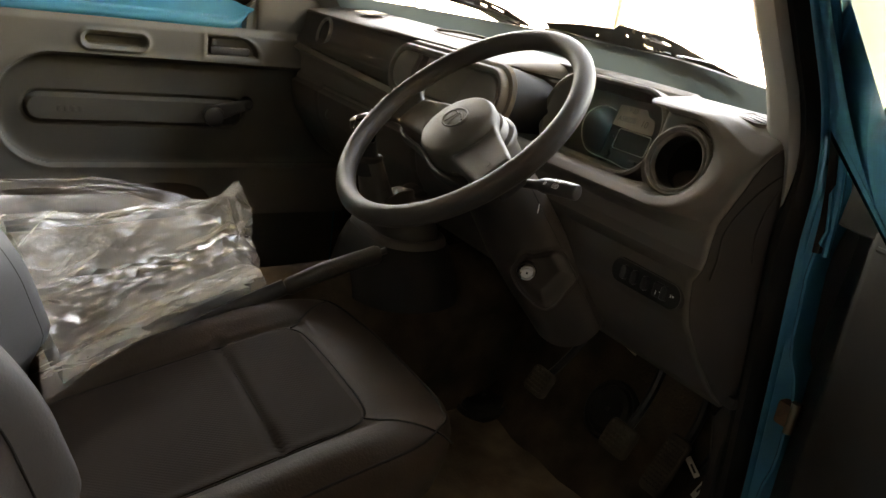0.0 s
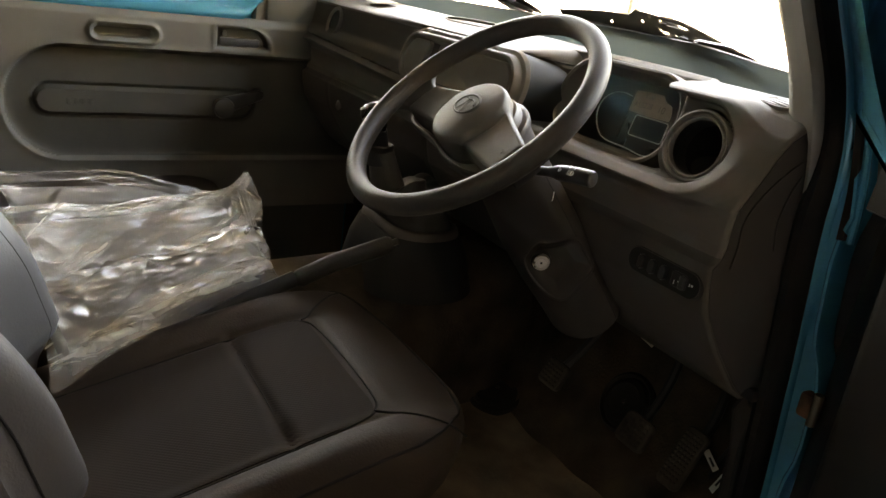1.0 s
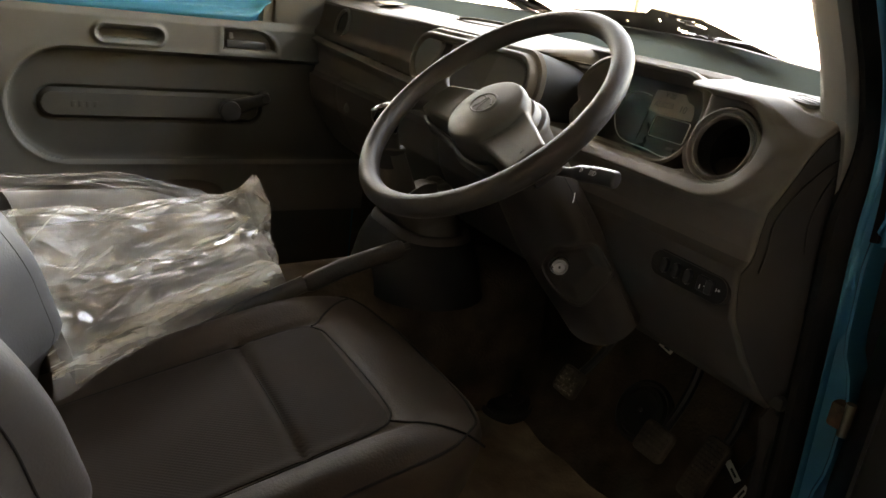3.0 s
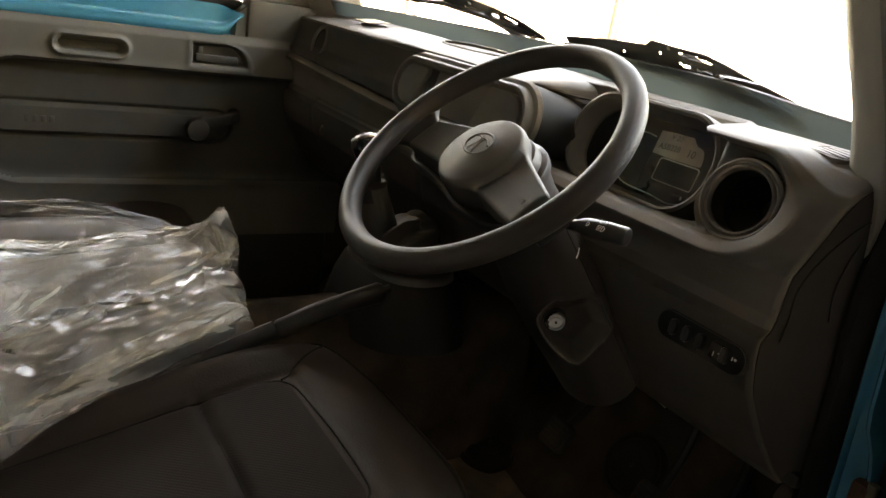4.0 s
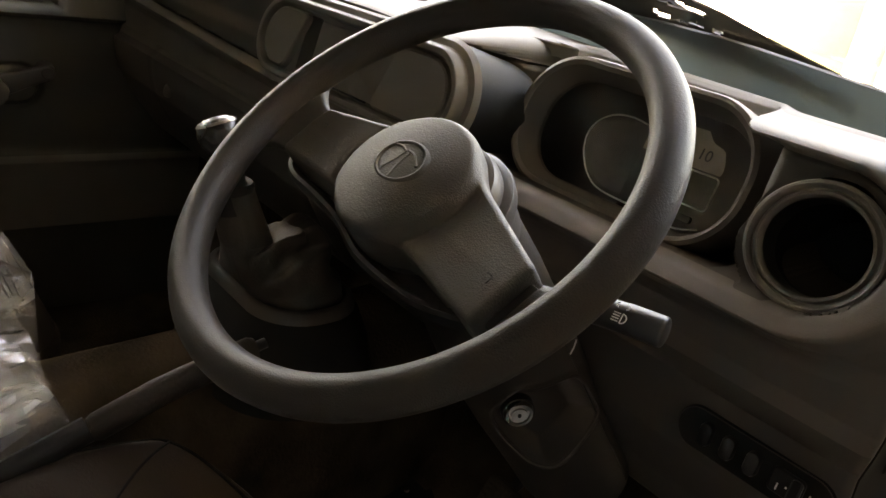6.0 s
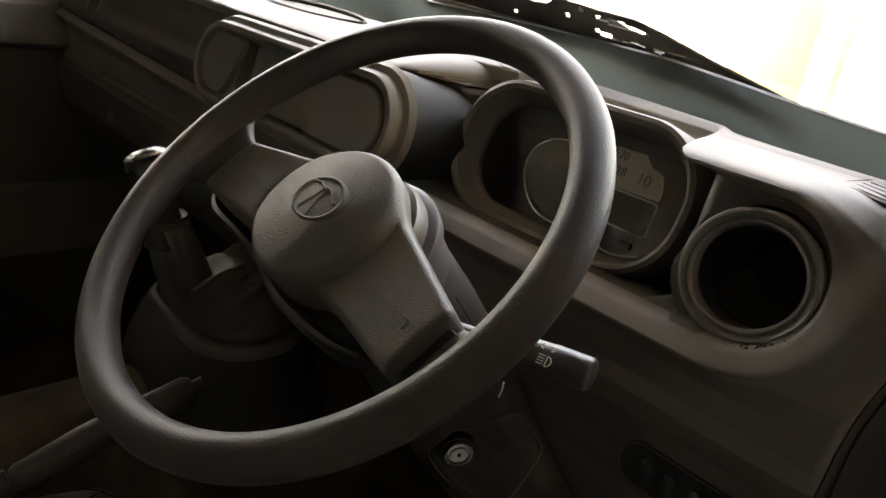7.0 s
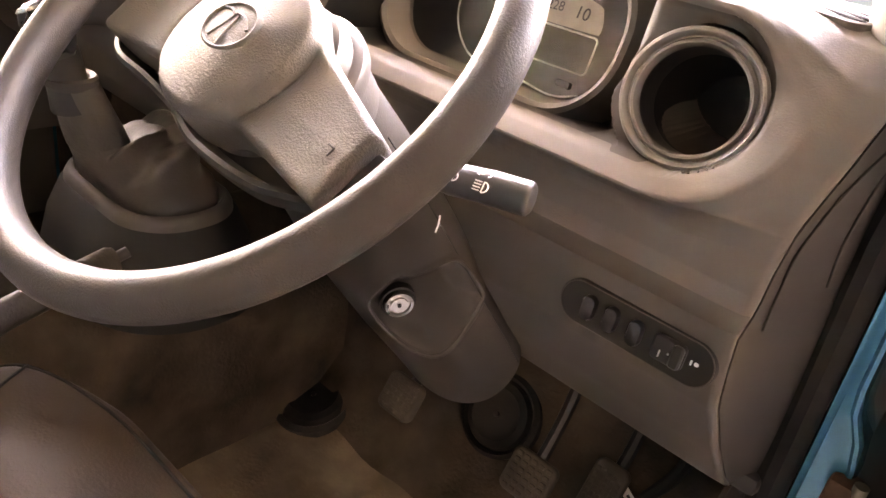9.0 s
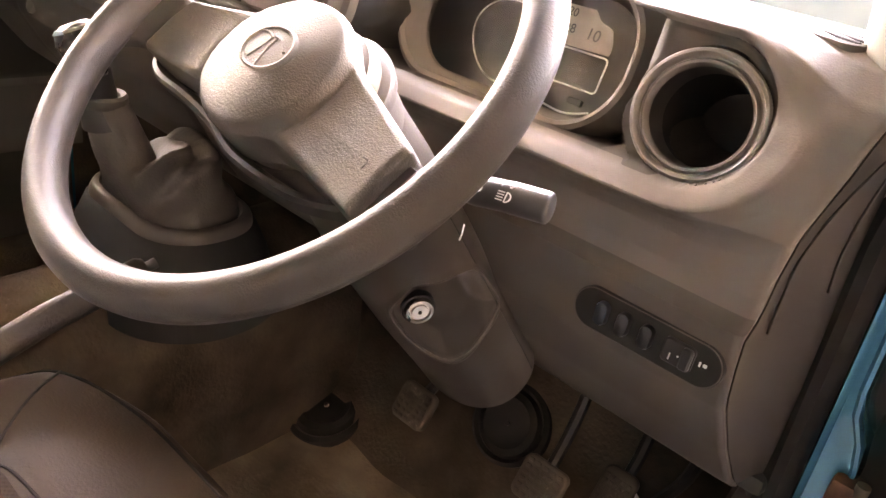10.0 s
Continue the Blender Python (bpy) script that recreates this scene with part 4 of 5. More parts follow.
# main shroud: a tapered sleeve from the wheel down to the lower edge
SH = [(Vector((0.333, 0.045, 1.262)), 0.050, 0.045), (Vector((0.334, 0.088, 1.205)), 0.058, 0.052), (Vector((0.345, 0.134, 1.135)), 0.064, 0.056), (Vector((0.360, 0.172, 1.078)), 0.064, 0.054), (Vector((0.376, 0.205, 1.030)), 0.062, 0.051), (Vector((0.385, 0.222, 1.003)), 0.060, 0.049)]
def shroud(k, a):
    i = min(int(k), len(SH) - 2)
    t = k - i
    p, q = SH[i], SH[i + 1]
    c, rx, ry = p[0].lerp(q[0], t), p[1] + (q[1] - p[1]) * t, p[2] + (q[2] - p[2]) * t
    ca, sa = math.cos(a), math.sin(a)
    e = 0.9
    sx, sy = math.copysign(abs(ca) ** e, ca) * rx, math.copysign(abs(sa) ** e, sa) * ry
    return c + Vector((1, 0, 0)) * sx + Vector((0, -0.80, -0.60)) * sy
LK = basis((0.4034, 0.1415, 1.0951), (0.415, 0.910, 0.0), (0.10, -0.05, 0.99))
LKI = LK.inverted()
HOLLOW = [LKI @ Vector(p) for p in ((0.3736, 0.0992, 1.0933), (0.3952, 0.0988, 1.1260), (0.4042, 0.1132, 1.1299), (0.4097, 0.1531, 1.1351), (0.4146, 0.1809, 1.1089), (0.4194, 0.1884, 1.0931), (0.4241, 0.1672, 1.0719), (0.4092, 0.1485, 1.0415), (0.3805, 0.1243, 1.0565))]
HP = resample([(p.x, p.y) for p in smooth_path([Vector((q.x, q.y, 0)) for q in HOLLOW], 80, closed=True)], 80)

def inside_hollow(x, y):
    """Distance to the hollow's outline; minus inside."""
    d, odd = 1e9, False
    for (ax, ay), (bx, by) in zip(HP, HP[1:] + HP[:1]):
        t = min(1, max(0, ((x - ax) * (bx - ax) + (y - ay) * (by - ay)) / ((bx - ax) ** 2 + (by - ay) ** 2)))
        d = min(d, math.hypot(ax + (bx - ax) * t - x, ay + (by - ay) * t - y))
        if (ay > y) != (by > y) and x < ax + (y - ay) / (by - ay) * (bx - ax):
            odd = not odd
    return -d if odd else d

bm = grid(lambda a, k: shroud(k, a), [2 * math.pi * j / 220 for j in range(360)], span(0, 5, 260), close_u=True)
near_rim = []
for v in bm.verts:
    q = LKI @ v.co
    if q.z > -0.04 and abs(q.x) < 0.09 and abs(q.y) < 0.08:
        d = inside_hollow(q.x, q.y)
        if abs(d) < 0.003:
            near_rim.append(q.copy())
        if d < 0.008:
            q.z += 0.0020 * math.exp(-((d - 0.0012) / 0.0016) ** 2) - 0.018 * smoothstep(-d / 0.022) - 0.003 * smoothstep(-d / 0.003)
            v.co = LK @ q
rim_z = [max((q for q in near_rim), key=lambda q: -((q.x - x) ** 2 + (q.y - y) ** 2)).z for x, y in HP]
rim_z = [sum(rim_z[(i + k) % 80] for k in range(-3, 4)) / 7 for i in range(80)]
part("shroud", thick(bm, 0.002), DASH_LOW, col)
part("lock_hollow_rim", tube([LK @ Vector((x, y, z + 0.0004)) for (x, y), z in zip(HP, rim_z)], 0.0017, 8, closed=True), DASH_LOW, col)
part("shroud_joint", tube([shroud(k, -0.35) for k in span(0.6, 4.9, 40)], 0.0006, 6), BLACK, col)
KM = basis((0.3885, 0.1188, 1.0940), (0.504, 0.864, 0.0), (0.09, -0.05, 0.99))
lock = part("ignition_lock", lathe([(0.0, 0.0035), (0.0070, 0.004), (0.0074, 0.0025), (0.0088, 0.0025), (0.0092, 0.0045), (0.0118, 0.004), (0.0126, 0.0), (0.013, -0.02)], KM, 36), STEEL, col, "round steel ignition lock")
part("keyhole", loops(rounded(0.0030, 0.0034, 0.001, 4), [(0, 0.0035), (0, 0.0046)], KM), BLACK, lock)
part("bezel", lathe([(0.013, -0.015), (0.0132, 0.000), (0.0148, -0.0005), (0.0155, -0.02)], KM, 36), BLACK, lock)
part("collar", lathe([(0.044, 0.000), (0.050, -0.003), (0.0525, -0.010), (0.0525, -0.017), (0.0555, -0.018), (0.0585, -0.020), (0.0595, -0.024), (0.0585, -0.031), (0.054, -0.034), (0.052, -0.060)], basis(WC - WN * 0.026, (1, 0, 0), WV), 64), DASH_LOW, col, "stepped ring collar behind the wheel")
# light stalk
ST = [(0.40, 0.046, 1.236), (0.45, 0.048, 1.246), (0.474, 0.051, 1.251), (0.498, 0.056, 1.2545), (0.519, 0.061, 1.256), (0.525, 0.0625, 1.2563)]
stalk = part("light_stalk", tube(smooth_path([Vector(p) for p in ST], 30), [0.0062] * 8 + [0.0066, 0.0072, 0.0082, 0.0092] + [0.0100] * 6 + [0.0103] * 8 + [0.0100, 0.0095, 0.0088, 0.0072], 18), STALK, col, "black light stalk with white symbols")
SM = basis((0.499, 0.0461, 1.2597), (0.97, 0.19, 0.06), (0.05, 0.66, 0.75))
def arc_mark(cx, cy, r, a0, a1, parent, w=0.00045, n=12):
    pts = [SM @ Vector((cx + r * math.cos(radians(a0 + (a1 - a0) * k / n)), cy + r * math.sin(radians(a0 + (a1 - a0) * k / n)), 0.0)) for k in range(n + 1)]
    part("symbol", tube(pts, w, 5), WHITE, parent)
arc_mark(0.003, -0.002, 0.0032, -90, 90, stalk)
part("symbol", tube([SM @ Vector((0.003, y, 0)) for y in (-0.0052, 0.0012)], 0.00045, 5), WHITE, stalk)
for k in range(4):
    part("symbol", tube([SM @ Vector((x, -0.0045 + 0.0018 * k, 0)) for x in (-0.003, 0.0015)], 0.0004, 5), WHITE, stalk)
arc_mark(0.0035, 0.0062, 0.0016, -90, 90, stalk, n=6)
arc_mark(-0.0020, 0.0062, 0.0016, 90, 270, stalk, n=6)
arc_mark(-0.0165, -0.001, 0.0026, -90, 90, stalk, n=8)
part("symbol", tube([SM @ Vector((-0.0165, y, 0)) for y in (-0.0036, 0.0016)], 0.0004, 5), WHITE, stalk)
part("stalk_tie", tube([(0.472, 0.050, 1.226), (0.471, 0.051, 1.219), (0.469, 0.052, 1.213)], 0.0006, 5), WHITE, col)

settle(col, 0.003, 0.0, 0.0055)

wheel = thing("steering_wheel", WC, "dark grey two-spoke steering wheel with a domed horn pad", "steering wheel")
def rim_pt(a, b):
    r = 0.0140 * (1 + 0.03 * math.cos(3 * b))
    return WM @ Vector(((0.183 + r * math.cos(b)) * math.cos(a), (0.183 + r * math.cos(b)) * math.sin(a), r * math.sin(b) * 1.08))
bm = bmesh.new()
N, K = 128, 18
vs = [[bm.verts.new(rim_pt(2 * math.pi * i / N, 2 * math.pi * j / K)) for j in range(K)] for i in range(N)]
for i in range(N):
    for j in range(K):
        bm.faces.new((vs[i][j], vs[(i + 1) % N][j], vs[(i + 1) % N][(j + 1) % K], vs[i][(j + 1) % K]))
part("rim", bm, RIM, wheel, "leather-grained foam rim")
PC = (0.0, -0.020)
def pad_sd(x, y):
    """Distance to the outline of dome and arms joined."""
    d = math.hypot((x + 0.007) * (0.97 if x > 0 else 1.0), y + 0.003) - 0.0580
    for side, end in ((1, 0.1360), (-1, 0.1490)):
        u = min(1.0, max(0.0, x * side / end))
        lo, hi = -0.040 - 0.010 * u, 0.044 - 0.040 * u
        qx, qy = x * side - end + 0.004, abs(y - (lo + hi) / 2) - (hi - lo) / 2 + 0.004
        r = math.hypot(max(qx, 0), max(qy, 0)) + min(max(qx, qy), 0) - 0.004
        if x * side < 0:
            r = max(r, -x * side)
        h = max(0.010 - abs(d - r), 0) / 0.010
        d = min(d, r) - h * h * 0.0025
    return d

def pad_top(x, y):
    dome = math.hypot(x + 0.008, y + 0.003)
    zd = 0.0072 - 0.0105 * (dome / 0.058) ** 2 - 3.0 * max(0.0, dome - 0.055) ** 1.5
    zs = -0.0070 - 0.003 * abs(x) / 0.15 - 0.06 * abs(y + 0.018)
    k = 0.0025
    h = max(k - abs(zd - zs), 0) / k
    return max(zd, zs) + h * h * k / 4 - 0.0038 * math.exp(-((dome - 0.0618) / 0.0042) ** 2)

border = []
for i in range(1440):
    a = 2 * math.pi * i / 1440
    lo, hi = 0.02, 0.20
    for _ in range(22):
        r = (lo + hi) / 2
        if pad_sd(PC[0] + r * math.cos(a), PC[1] + r * math.sin(a)) < 0:
            lo = r
        else:
            hi = r
    border.append((PC[0] + lo * math.cos(a), PC[1] + lo * math.sin(a)))
border = resample(border, 300)
bm = bmesh.new()
rings = []
for s_ in [k / 60 for k in range(1, 54)] + [0.90, 0.915, 0.93, 0.945, 0.958, 0.97, 0.98, 0.988, 0.994, 0.998, 1.0]:
    ring = []
    for x, y in border:
        px, py = PC[0] + (x - PC[0]) * s_, PC[1] + (y - PC[1]) * s_
        near = min(1.0, max(0.0, -pad_sd(px, py)) / 0.006)
        ring.append(bm.verts.new(WM @ Vector((px, py, pad_top(px, py) - 0.006 * (1 - math.sqrt(max(0.0, 1 - (1 - near) ** 2)))))))
    rings.append(ring)
for drop in (0.012, 0.030):
    rings.append([bm.verts.new(WM @ Vector((PC[0] + (x - PC[0]) * (1.0 - 0.25 * drop), PC[1] + (y - PC[1]) * (1.0 - 0.25 * drop), pad_top(x, y) - 0.006 - drop))) for x, y in border])
mid = bm.verts.new(WM @ Vector((*PC, pad_top(*PC))))
for j in range(300):
    bm.faces.new((mid, rings[0][j], rings[0][(j + 1) % 300]))
for a, b in zip(rings, rings[1:]):
    for j in range(300):
        bm.faces.new((a[j], b[j], b[(j + 1) % 300], a[(j + 1) % 300]))
bm.faces.new(rings[-1])
pad = part("horn_pad", bm, PAD, wheel, "domed horn pad with two broad arms")

def root(side):
    """The stub that flows from the arm into the rim."""
    x0 = 0.1425 if side > 0 else 0.1555
    def f(u, v):
        half = 0.026 + 0.020 * u ** 2.2
        a = 2 * math.pi * v
        ca, sa = math.cos(a), math.sin(a)
        e = 0.55
        y = -0.022 + math.copysign(abs(ca) ** e, ca) * half
        x = x0 + (math.sqrt(0.1835 ** 2 - y * y) - x0) * u
        z = -0.0290 + 0.0200 * u + math.copysign(abs(sa) ** e, sa) * (0.009 + 0.001 * u)
        return WM @ Vector((x * side, y, z))
    bm = grid(lambda v, u: f(u, v), [k / 48 for k in range(48)], span(0, 1, 16), close_u=True)
    bmesh.ops.holes_fill(bm, edges=[e for e in bm.edges if e.is_boundary])
    return bm
for side in (-1, 1):
    part("spoke_root", root(side), RIM, wheel)
    part("spoke_core", rbox((0, 0, 0), (0.12, 0.040, 0.010), 0.003, 2, WM @ Matrix.Translation((0.115 * side, -0.022, -0.026))), BLACK, wheel)
EM = WM @ Matrix.Translation((-0.0055, -0.0005, 0.0064)) @ Matrix.Scale(1.10, 4)
em = part("emblem", lathe([(0.0, -0.0006), (0.0180, -0.0006), (0.0190, 0.0006), (0.0202, 0.0010), (0.0213, 0.0004), (0.0220, -0.0006), (0.0235, -0.0016)], EM @ Matrix.Rotation(radians(7), 4, "Z"), 56, squash=0.80), PAD, pad, "oval badge with plain raised shapes")
for line, r_ in ((((-0.0160, 0.0072), (-0.0100, 0.0086), (-0.0030, 0.0068)), 0.0011), (((-0.0020, 0.0086), (0.0060, 0.0080), (0.0155, 0.0025)), 0.0011),
                 (((-0.0030, 0.0065), (-0.0045, -0.0030), (-0.0075, -0.0120)), 0.0010), (((0.0010, 0.0075), (0.0020, -0.0040), (0.0045, -0.0140)), 0.0010)):
    part("badge_shape", tube(smooth_path([EM @ Vector((x, y, 0.0002)) for x, y in line], 16), r_, 8), PAD, em)
for x, y in ((0.118, -0.018), (-0.128, -0.010)):
    part("horn_mark", rbox((0, 0, 0), (0.005, 0.0012, 0.0006), 0.0002, 1, WM @ Matrix.Translation((x, y, pad_top(x, y)))), BLACK, wheel)
    part("horn_mark", rbox((0, 0, 0), (0.0012, 0.006, 0.0006), 0.0002, 1, WM @ Matrix.Translation((x + 0.003, y - 0.003, pad_top(x, y)))), BLACK, wheel)
SK = [(p.x, p.y) for p in smooth_path([Vector((x, y, 0)) for x, y in ((0.118, 0.0), (0.118, -0.040), (0.095, -0.056), (0.06, -0.066), (0.0, -0.070), (-0.045, -0.062), (-0.093, -0.060), (-0.138, -0.060), (-0.160, -0.045), (-0.164, 0.0))][::-1], 70)]
# Cover is black to put the shade behind the pad into its colour.
part("back_plate", loops(resample(SK, 110), [(0.010, -0.058), (0.0, -0.046), (0.0, -0.034), (0.0025, -0.031), (0.006, -0.031), (0.008, -0.036), (0.012, -0.048)], WM), BLACK, wheel, "dished cover behind the spokes")


# ---- gear lever, handbrake, pedals ----
gear = thing("gear_lever", (0.0, 0.06, 0.97), "gear lever in a creased dark leatherette boot", "gear lever")
GT = Vector((-0.018, 0.046, 1.166))
NECK = Vector((-0.026, 0.074, 1.092))
RIM_O = resample(rounded(0.222, 0.134, 0.060, 12, cx=-0.068, cy=0.150), 120)
def boot(j, k):
    """A narrow neck over a skirt that bunches up in deep folds on one side and is tucked into the frame."""
    a = 2 * math.pi * j / 120
    ca, sa = math.cos(a), math.sin(a)
    if k > 0.5:
        s_ = (k - 0.5) / 0.5
        r = 0.031 - 0.0065 * smoothstep(s_) + 0.0012 * noise.noise(Vector((ca * 2.5, sa * 2.5, s_ * 3)))
        return NECK.lerp(GT, s_) + Vector((ca * r, sa * r, 0.0))
    s_ = k / 0.5
    turn = a if a <= math.pi else a - 2 * math.pi
    rim = min(RIM_O, key=lambda p: abs(math.atan2(p[1] - 0.150, p[0] + 0.068) - turn))
    low = Vector((-0.068 + (rim[0] + 0.068) * 0.90, 0.150 + (rim[1] - 0.150) * 0.88, 1.012))
    top = NECK + Vector((ca * 0.031, sa * 0.031, 0))
    wide = smoothstep((ca * 0.62 + sa * 0.78 + 0.35) / 1.1)
    mid = low.lerp(top, 0.42) + Vector((0, 0, -0.012 + 0.100 * wide))
    p = low * (1 - s_) ** 2 + mid * (2 * s_ * (1 - s_)) + top * s_ ** 2
    amp = math.sin(math.pi * s_) ** 0.9 * smoothstep((wide - 0.15) / 0.6)
    # folds lie round the slack side, slanting up towards the back
    ph = 2.7 * s_ ** 0.85 - 0.30 * turn + 0.22 * noise.noise(Vector((ca * 2 + 3, sa * 2, s_ * 2.5)))
    folds = 0.25 + 0.75 * math.cos(2 * math.pi * ph)
    return p + Vector((ca * 0.8, sa * 0.8, 1.0)) * (0.012 * amp * folds)
part("boot", grid(lambda j, k: boot(j, k), range(120), span(0, 1, 80), close_u=True), BOOT, gear, "creased leatherette boot")
part("boot_frame", loops(RIM_O, [(-0.007, -0.012), (-0.006, -0.004), (-0.003, 0.002), (0.001, 0.0045), (0.006, 0.0045), (0.009, 0.001), (0.010, -0.012)], Matrix.Translation((0, 0, 1.012)), cap=False, cap_low=False), DASH_LOW, gear, "raised plastic boot frame")
part("frame_skirt", loops(RIM_O, [(-0.045, -0.12), (-0.028, -0.05), (-0.012, -0.014), (-0.005, -0.009), (0.002, -0.010)], Matrix.Translation((0, 0, 1.012)), cap=False, cap_low=False), MATTBLACK, gear, "black moulded console under the boot")
part("rod", tube([GT - Vector((0, 0, 0.03)), GT + Vector((0.003, -0.010, 0.03)), Vector((-0.003, 0.026, 1.215))], [0.021, 0.018, 0.012], 16), BLACK, gear)
part("collar", lathe([(0.0235, -0.008), (0.0255, -0.004), (0.0255, 0.002), (0.023, 0.005), (0.018, 0.003), (0.012, -0.01)], Matrix.Translation(GT), 28), LEATHER, gear)
GK = basis((-0.004, 0.024, 1.222), (1, 0, 0.3), (0, 1, 0.3))
knob = part("knob", lathe([(0.010, -0.030), (0.016, -0.020), (0.022, -0.004), (0.024, 0.008), (0.021, 0.018), (0.013, 0.024), (0, 0.0255)], GK, 32), SHINY, gear, "rounded black knob")
part("cap_ring", lathe([(0.0205, 0.0175), (0.0222, 0.0185), (0.019, 0.0215), (0.0165, 0.0215)], GK, 32), STEEL, knob)
console = thing("centre_tunnel", (0.0, -0.05, FLOOR), "dark lined centre tunnel under gear lever and handbrake", "tunnel", kind="structure")
part("cover", thick(grid(lambda u, v: Vector((-0.085 + 0.10 * math.sin(u) * (1.15 - 0.15 * v), -0.55 + 0.98 * v, FLOOR + (0.30 + 0.06 * v) * max(0, math.cos(u)) ** 0.4)), span(-math.pi / 2, math.pi / 2, 30), span(0, 1, 20)), 0.004), DARKMAT, console)
hb = thing("handbrake", (0.093, -0.25, 0.90), "dark plastic handbrake lever with its push button", "handbrake")
HB = [Vector((0.093, -0.30, 0.905)), Vector((0.093, -0.215, 0.945)), Vector((0.093, -0.143, 0.972))]
part("lever", tube(HB, [0.012, 0.011, 0.011], 12, flat=1.3), BLACK, hb)
part("grip", tube([Vector((0.093, y, z)) for y, z in ((-0.143, 0.971), (-0.135, 0.972), (-0.08, 0.994), (-0.03, 1.008), (0.018, 1.019), (0.024, 1.020))], [0.009, 0.0125, 0.0125, 0.0125, 0.0135, 0.011], 16, flat=1.25), LEATHER, hb)
part("bracket", rbox((0.093, -0.25, 0.755), (0.036, 0.13, 0.31), 0.01), BLACK, hb, "black floor bracket")
part("button", tube([Vector((0.093, 0.022, 1.022)), Vector((0.093, 0.036, 1.026))], 0.006, 10), BLACK, hb)

settle(hb, 0.014, 0.0, 0.006)

def pedal(at, arm_top, size, label):
    p = thing("pedal", at, label, "pedal", "foot pedals")
    m = basis(at, (1, 0, 0), (0, 0.5, 0.86))
    pad_ = part("pad", loops(rounded(size[0], size[1], 0.010, 6), [(0.001, -0.007), (0, -0.004), (0, 0.003), (0.0015, 0.0055), (0.004, 0.0065)], m), PEDAL, p, "dusty ribbed rubber pad")
    rows = max(5, round(size[1] / 0.009))
    for i in range(5):
        for j in range(rows):
            part("rib", rbox((0, 0, 0), (size[0] * 0.12, size[1] * 0.55 / rows, 0.003), 0.0008, 1, m @ Matrix.Translation((size[0] * (-0.34 + 0.17 * i), size[1] * (-0.38 + 0.76 * j / (rows - 1)), 0.007))), PEDAL, pad_)
    part("arm", tube(smooth_path([Vector(at) + Vector((0, 0.006, -0.002)), Vector(at) * 0.6 + Vector(arm_top) * 0.4 + Vector((0, 0.03, -0.02)), Vector(arm_top)], 14), 0.008, 8), BLACK, p)
pedal((0.238, 0.325, 0.800), (0.28, 0.44, 1.08), (0.056, 0.052), "clutch pedal with a ribbed rubber pad")
pedal((0.424, 0.360, 0.785), (0.41, 0.46, 1.08), (0.062, 0.056), "brake pedal with a ribbed rubber pad")
pedal((0.492, 0.41, 0.765), (0.50, 0.47, 1.00), (0.045, 0.11), "accelerator pedal with a ribbed rubber pad")

mat_ = thing("floor_mat", (0.35, 0.1, FLOOR), "worn brown fitted floor mat in the footwell", "floor mat")
part("sheet", thick(grid(lambda u, v: Vector((u, v, FLOOR + 0.012 + 0.006 * noise.noise(Vector((u * 9, v * 9, 0))) + (max(0, v - 0.33) * 0.45))), span(-0.06, 0.66, 34), span(-0.45, 0.42, 40)), 0.008), CARPET, mat_)
for (x, y, z), r, label in (((0.030, 0.366, 0.634), 0.066, "round black floor grommet"), ((0.312, 0.452, 0.757), 0.060, "round black steering shaft grommet")):
    gm = thing("grommet", (x, y, z), label, "grommet", "floor grommets")
    m = basis((x, y, z), (1, 0, 0), (0, 0.5, 0.86) if z > 0.7 else (0, 0.95, 0.3))
    part("flange", lathe([(r, -0.01), (r, 0.004), (r * 0.9, 0.010), (r * 0.82, 0.004), (r * 0.75, 0.012), (r * 0.6, 0.016), (r * 0.45, 0.012), (0, 0.012)], m, 40), RUBBER, gm)
    part("stud", lathe([(0.004, 0.01), (0.004, 0.016), (0.0, 0.017)], m, 14), BLACK, gm)

def paper_tag(c, w, h, x, y, label):
    t = thing("paper_tag", c, label, "label", "wiring labels")
    m = basis(c, x, y)
    part("sheet", rbox((0, 0, 0), (w, h, 0.0006), 0.0002, 1, m), PAPER, t)
    part("print_bar", rbox((0, 0, 0), (w * 0.45, h * 0.35, 0.0003), 0, 1, m @ Matrix.Translation((w * 0.08, 0, 0.0005))), INK, t)
    return t
paper_tag((0.333, 0.443, 0.900), 0.026, 0.009, (0.75, 0.3, -0.35), (0.2, 0.5, 0.8), "small white paper label on the wiring")
paper_tag((0.350, 0.490, 0.824), 0.022, 0.016, (0.9, 0.0, 0.2), (-0.3, 0.4, 0.8), "small white paper label on the wiring")
paper_tag((0.516, 0.450, 0.768), 0.036, 0.011, (0.8, -0.1, -0.5), (0.4, 0.5, 0.75), "small white paper label on the wiring")
paper_tag((0.548, 0.437, 0.748), 0.036, 0.011, (0.25, 0.3, 0.9), (-0.9, 0.2, 0.2), "small white paper label on the wiring")
clip = thing("cable_clip", (-0.016, 0.297, 0.788), "small white plastic cable clip", "clip")
part("body", rbox((-0.016, 0.297, 0.788), (0.006, 0.006, 0.016), 0.001, 1), WHITE, clip)
loom = thing("wiring_loom", (0.45, 0.47, 0.95), "black taped wiring loom under the dashboard", "wiring")
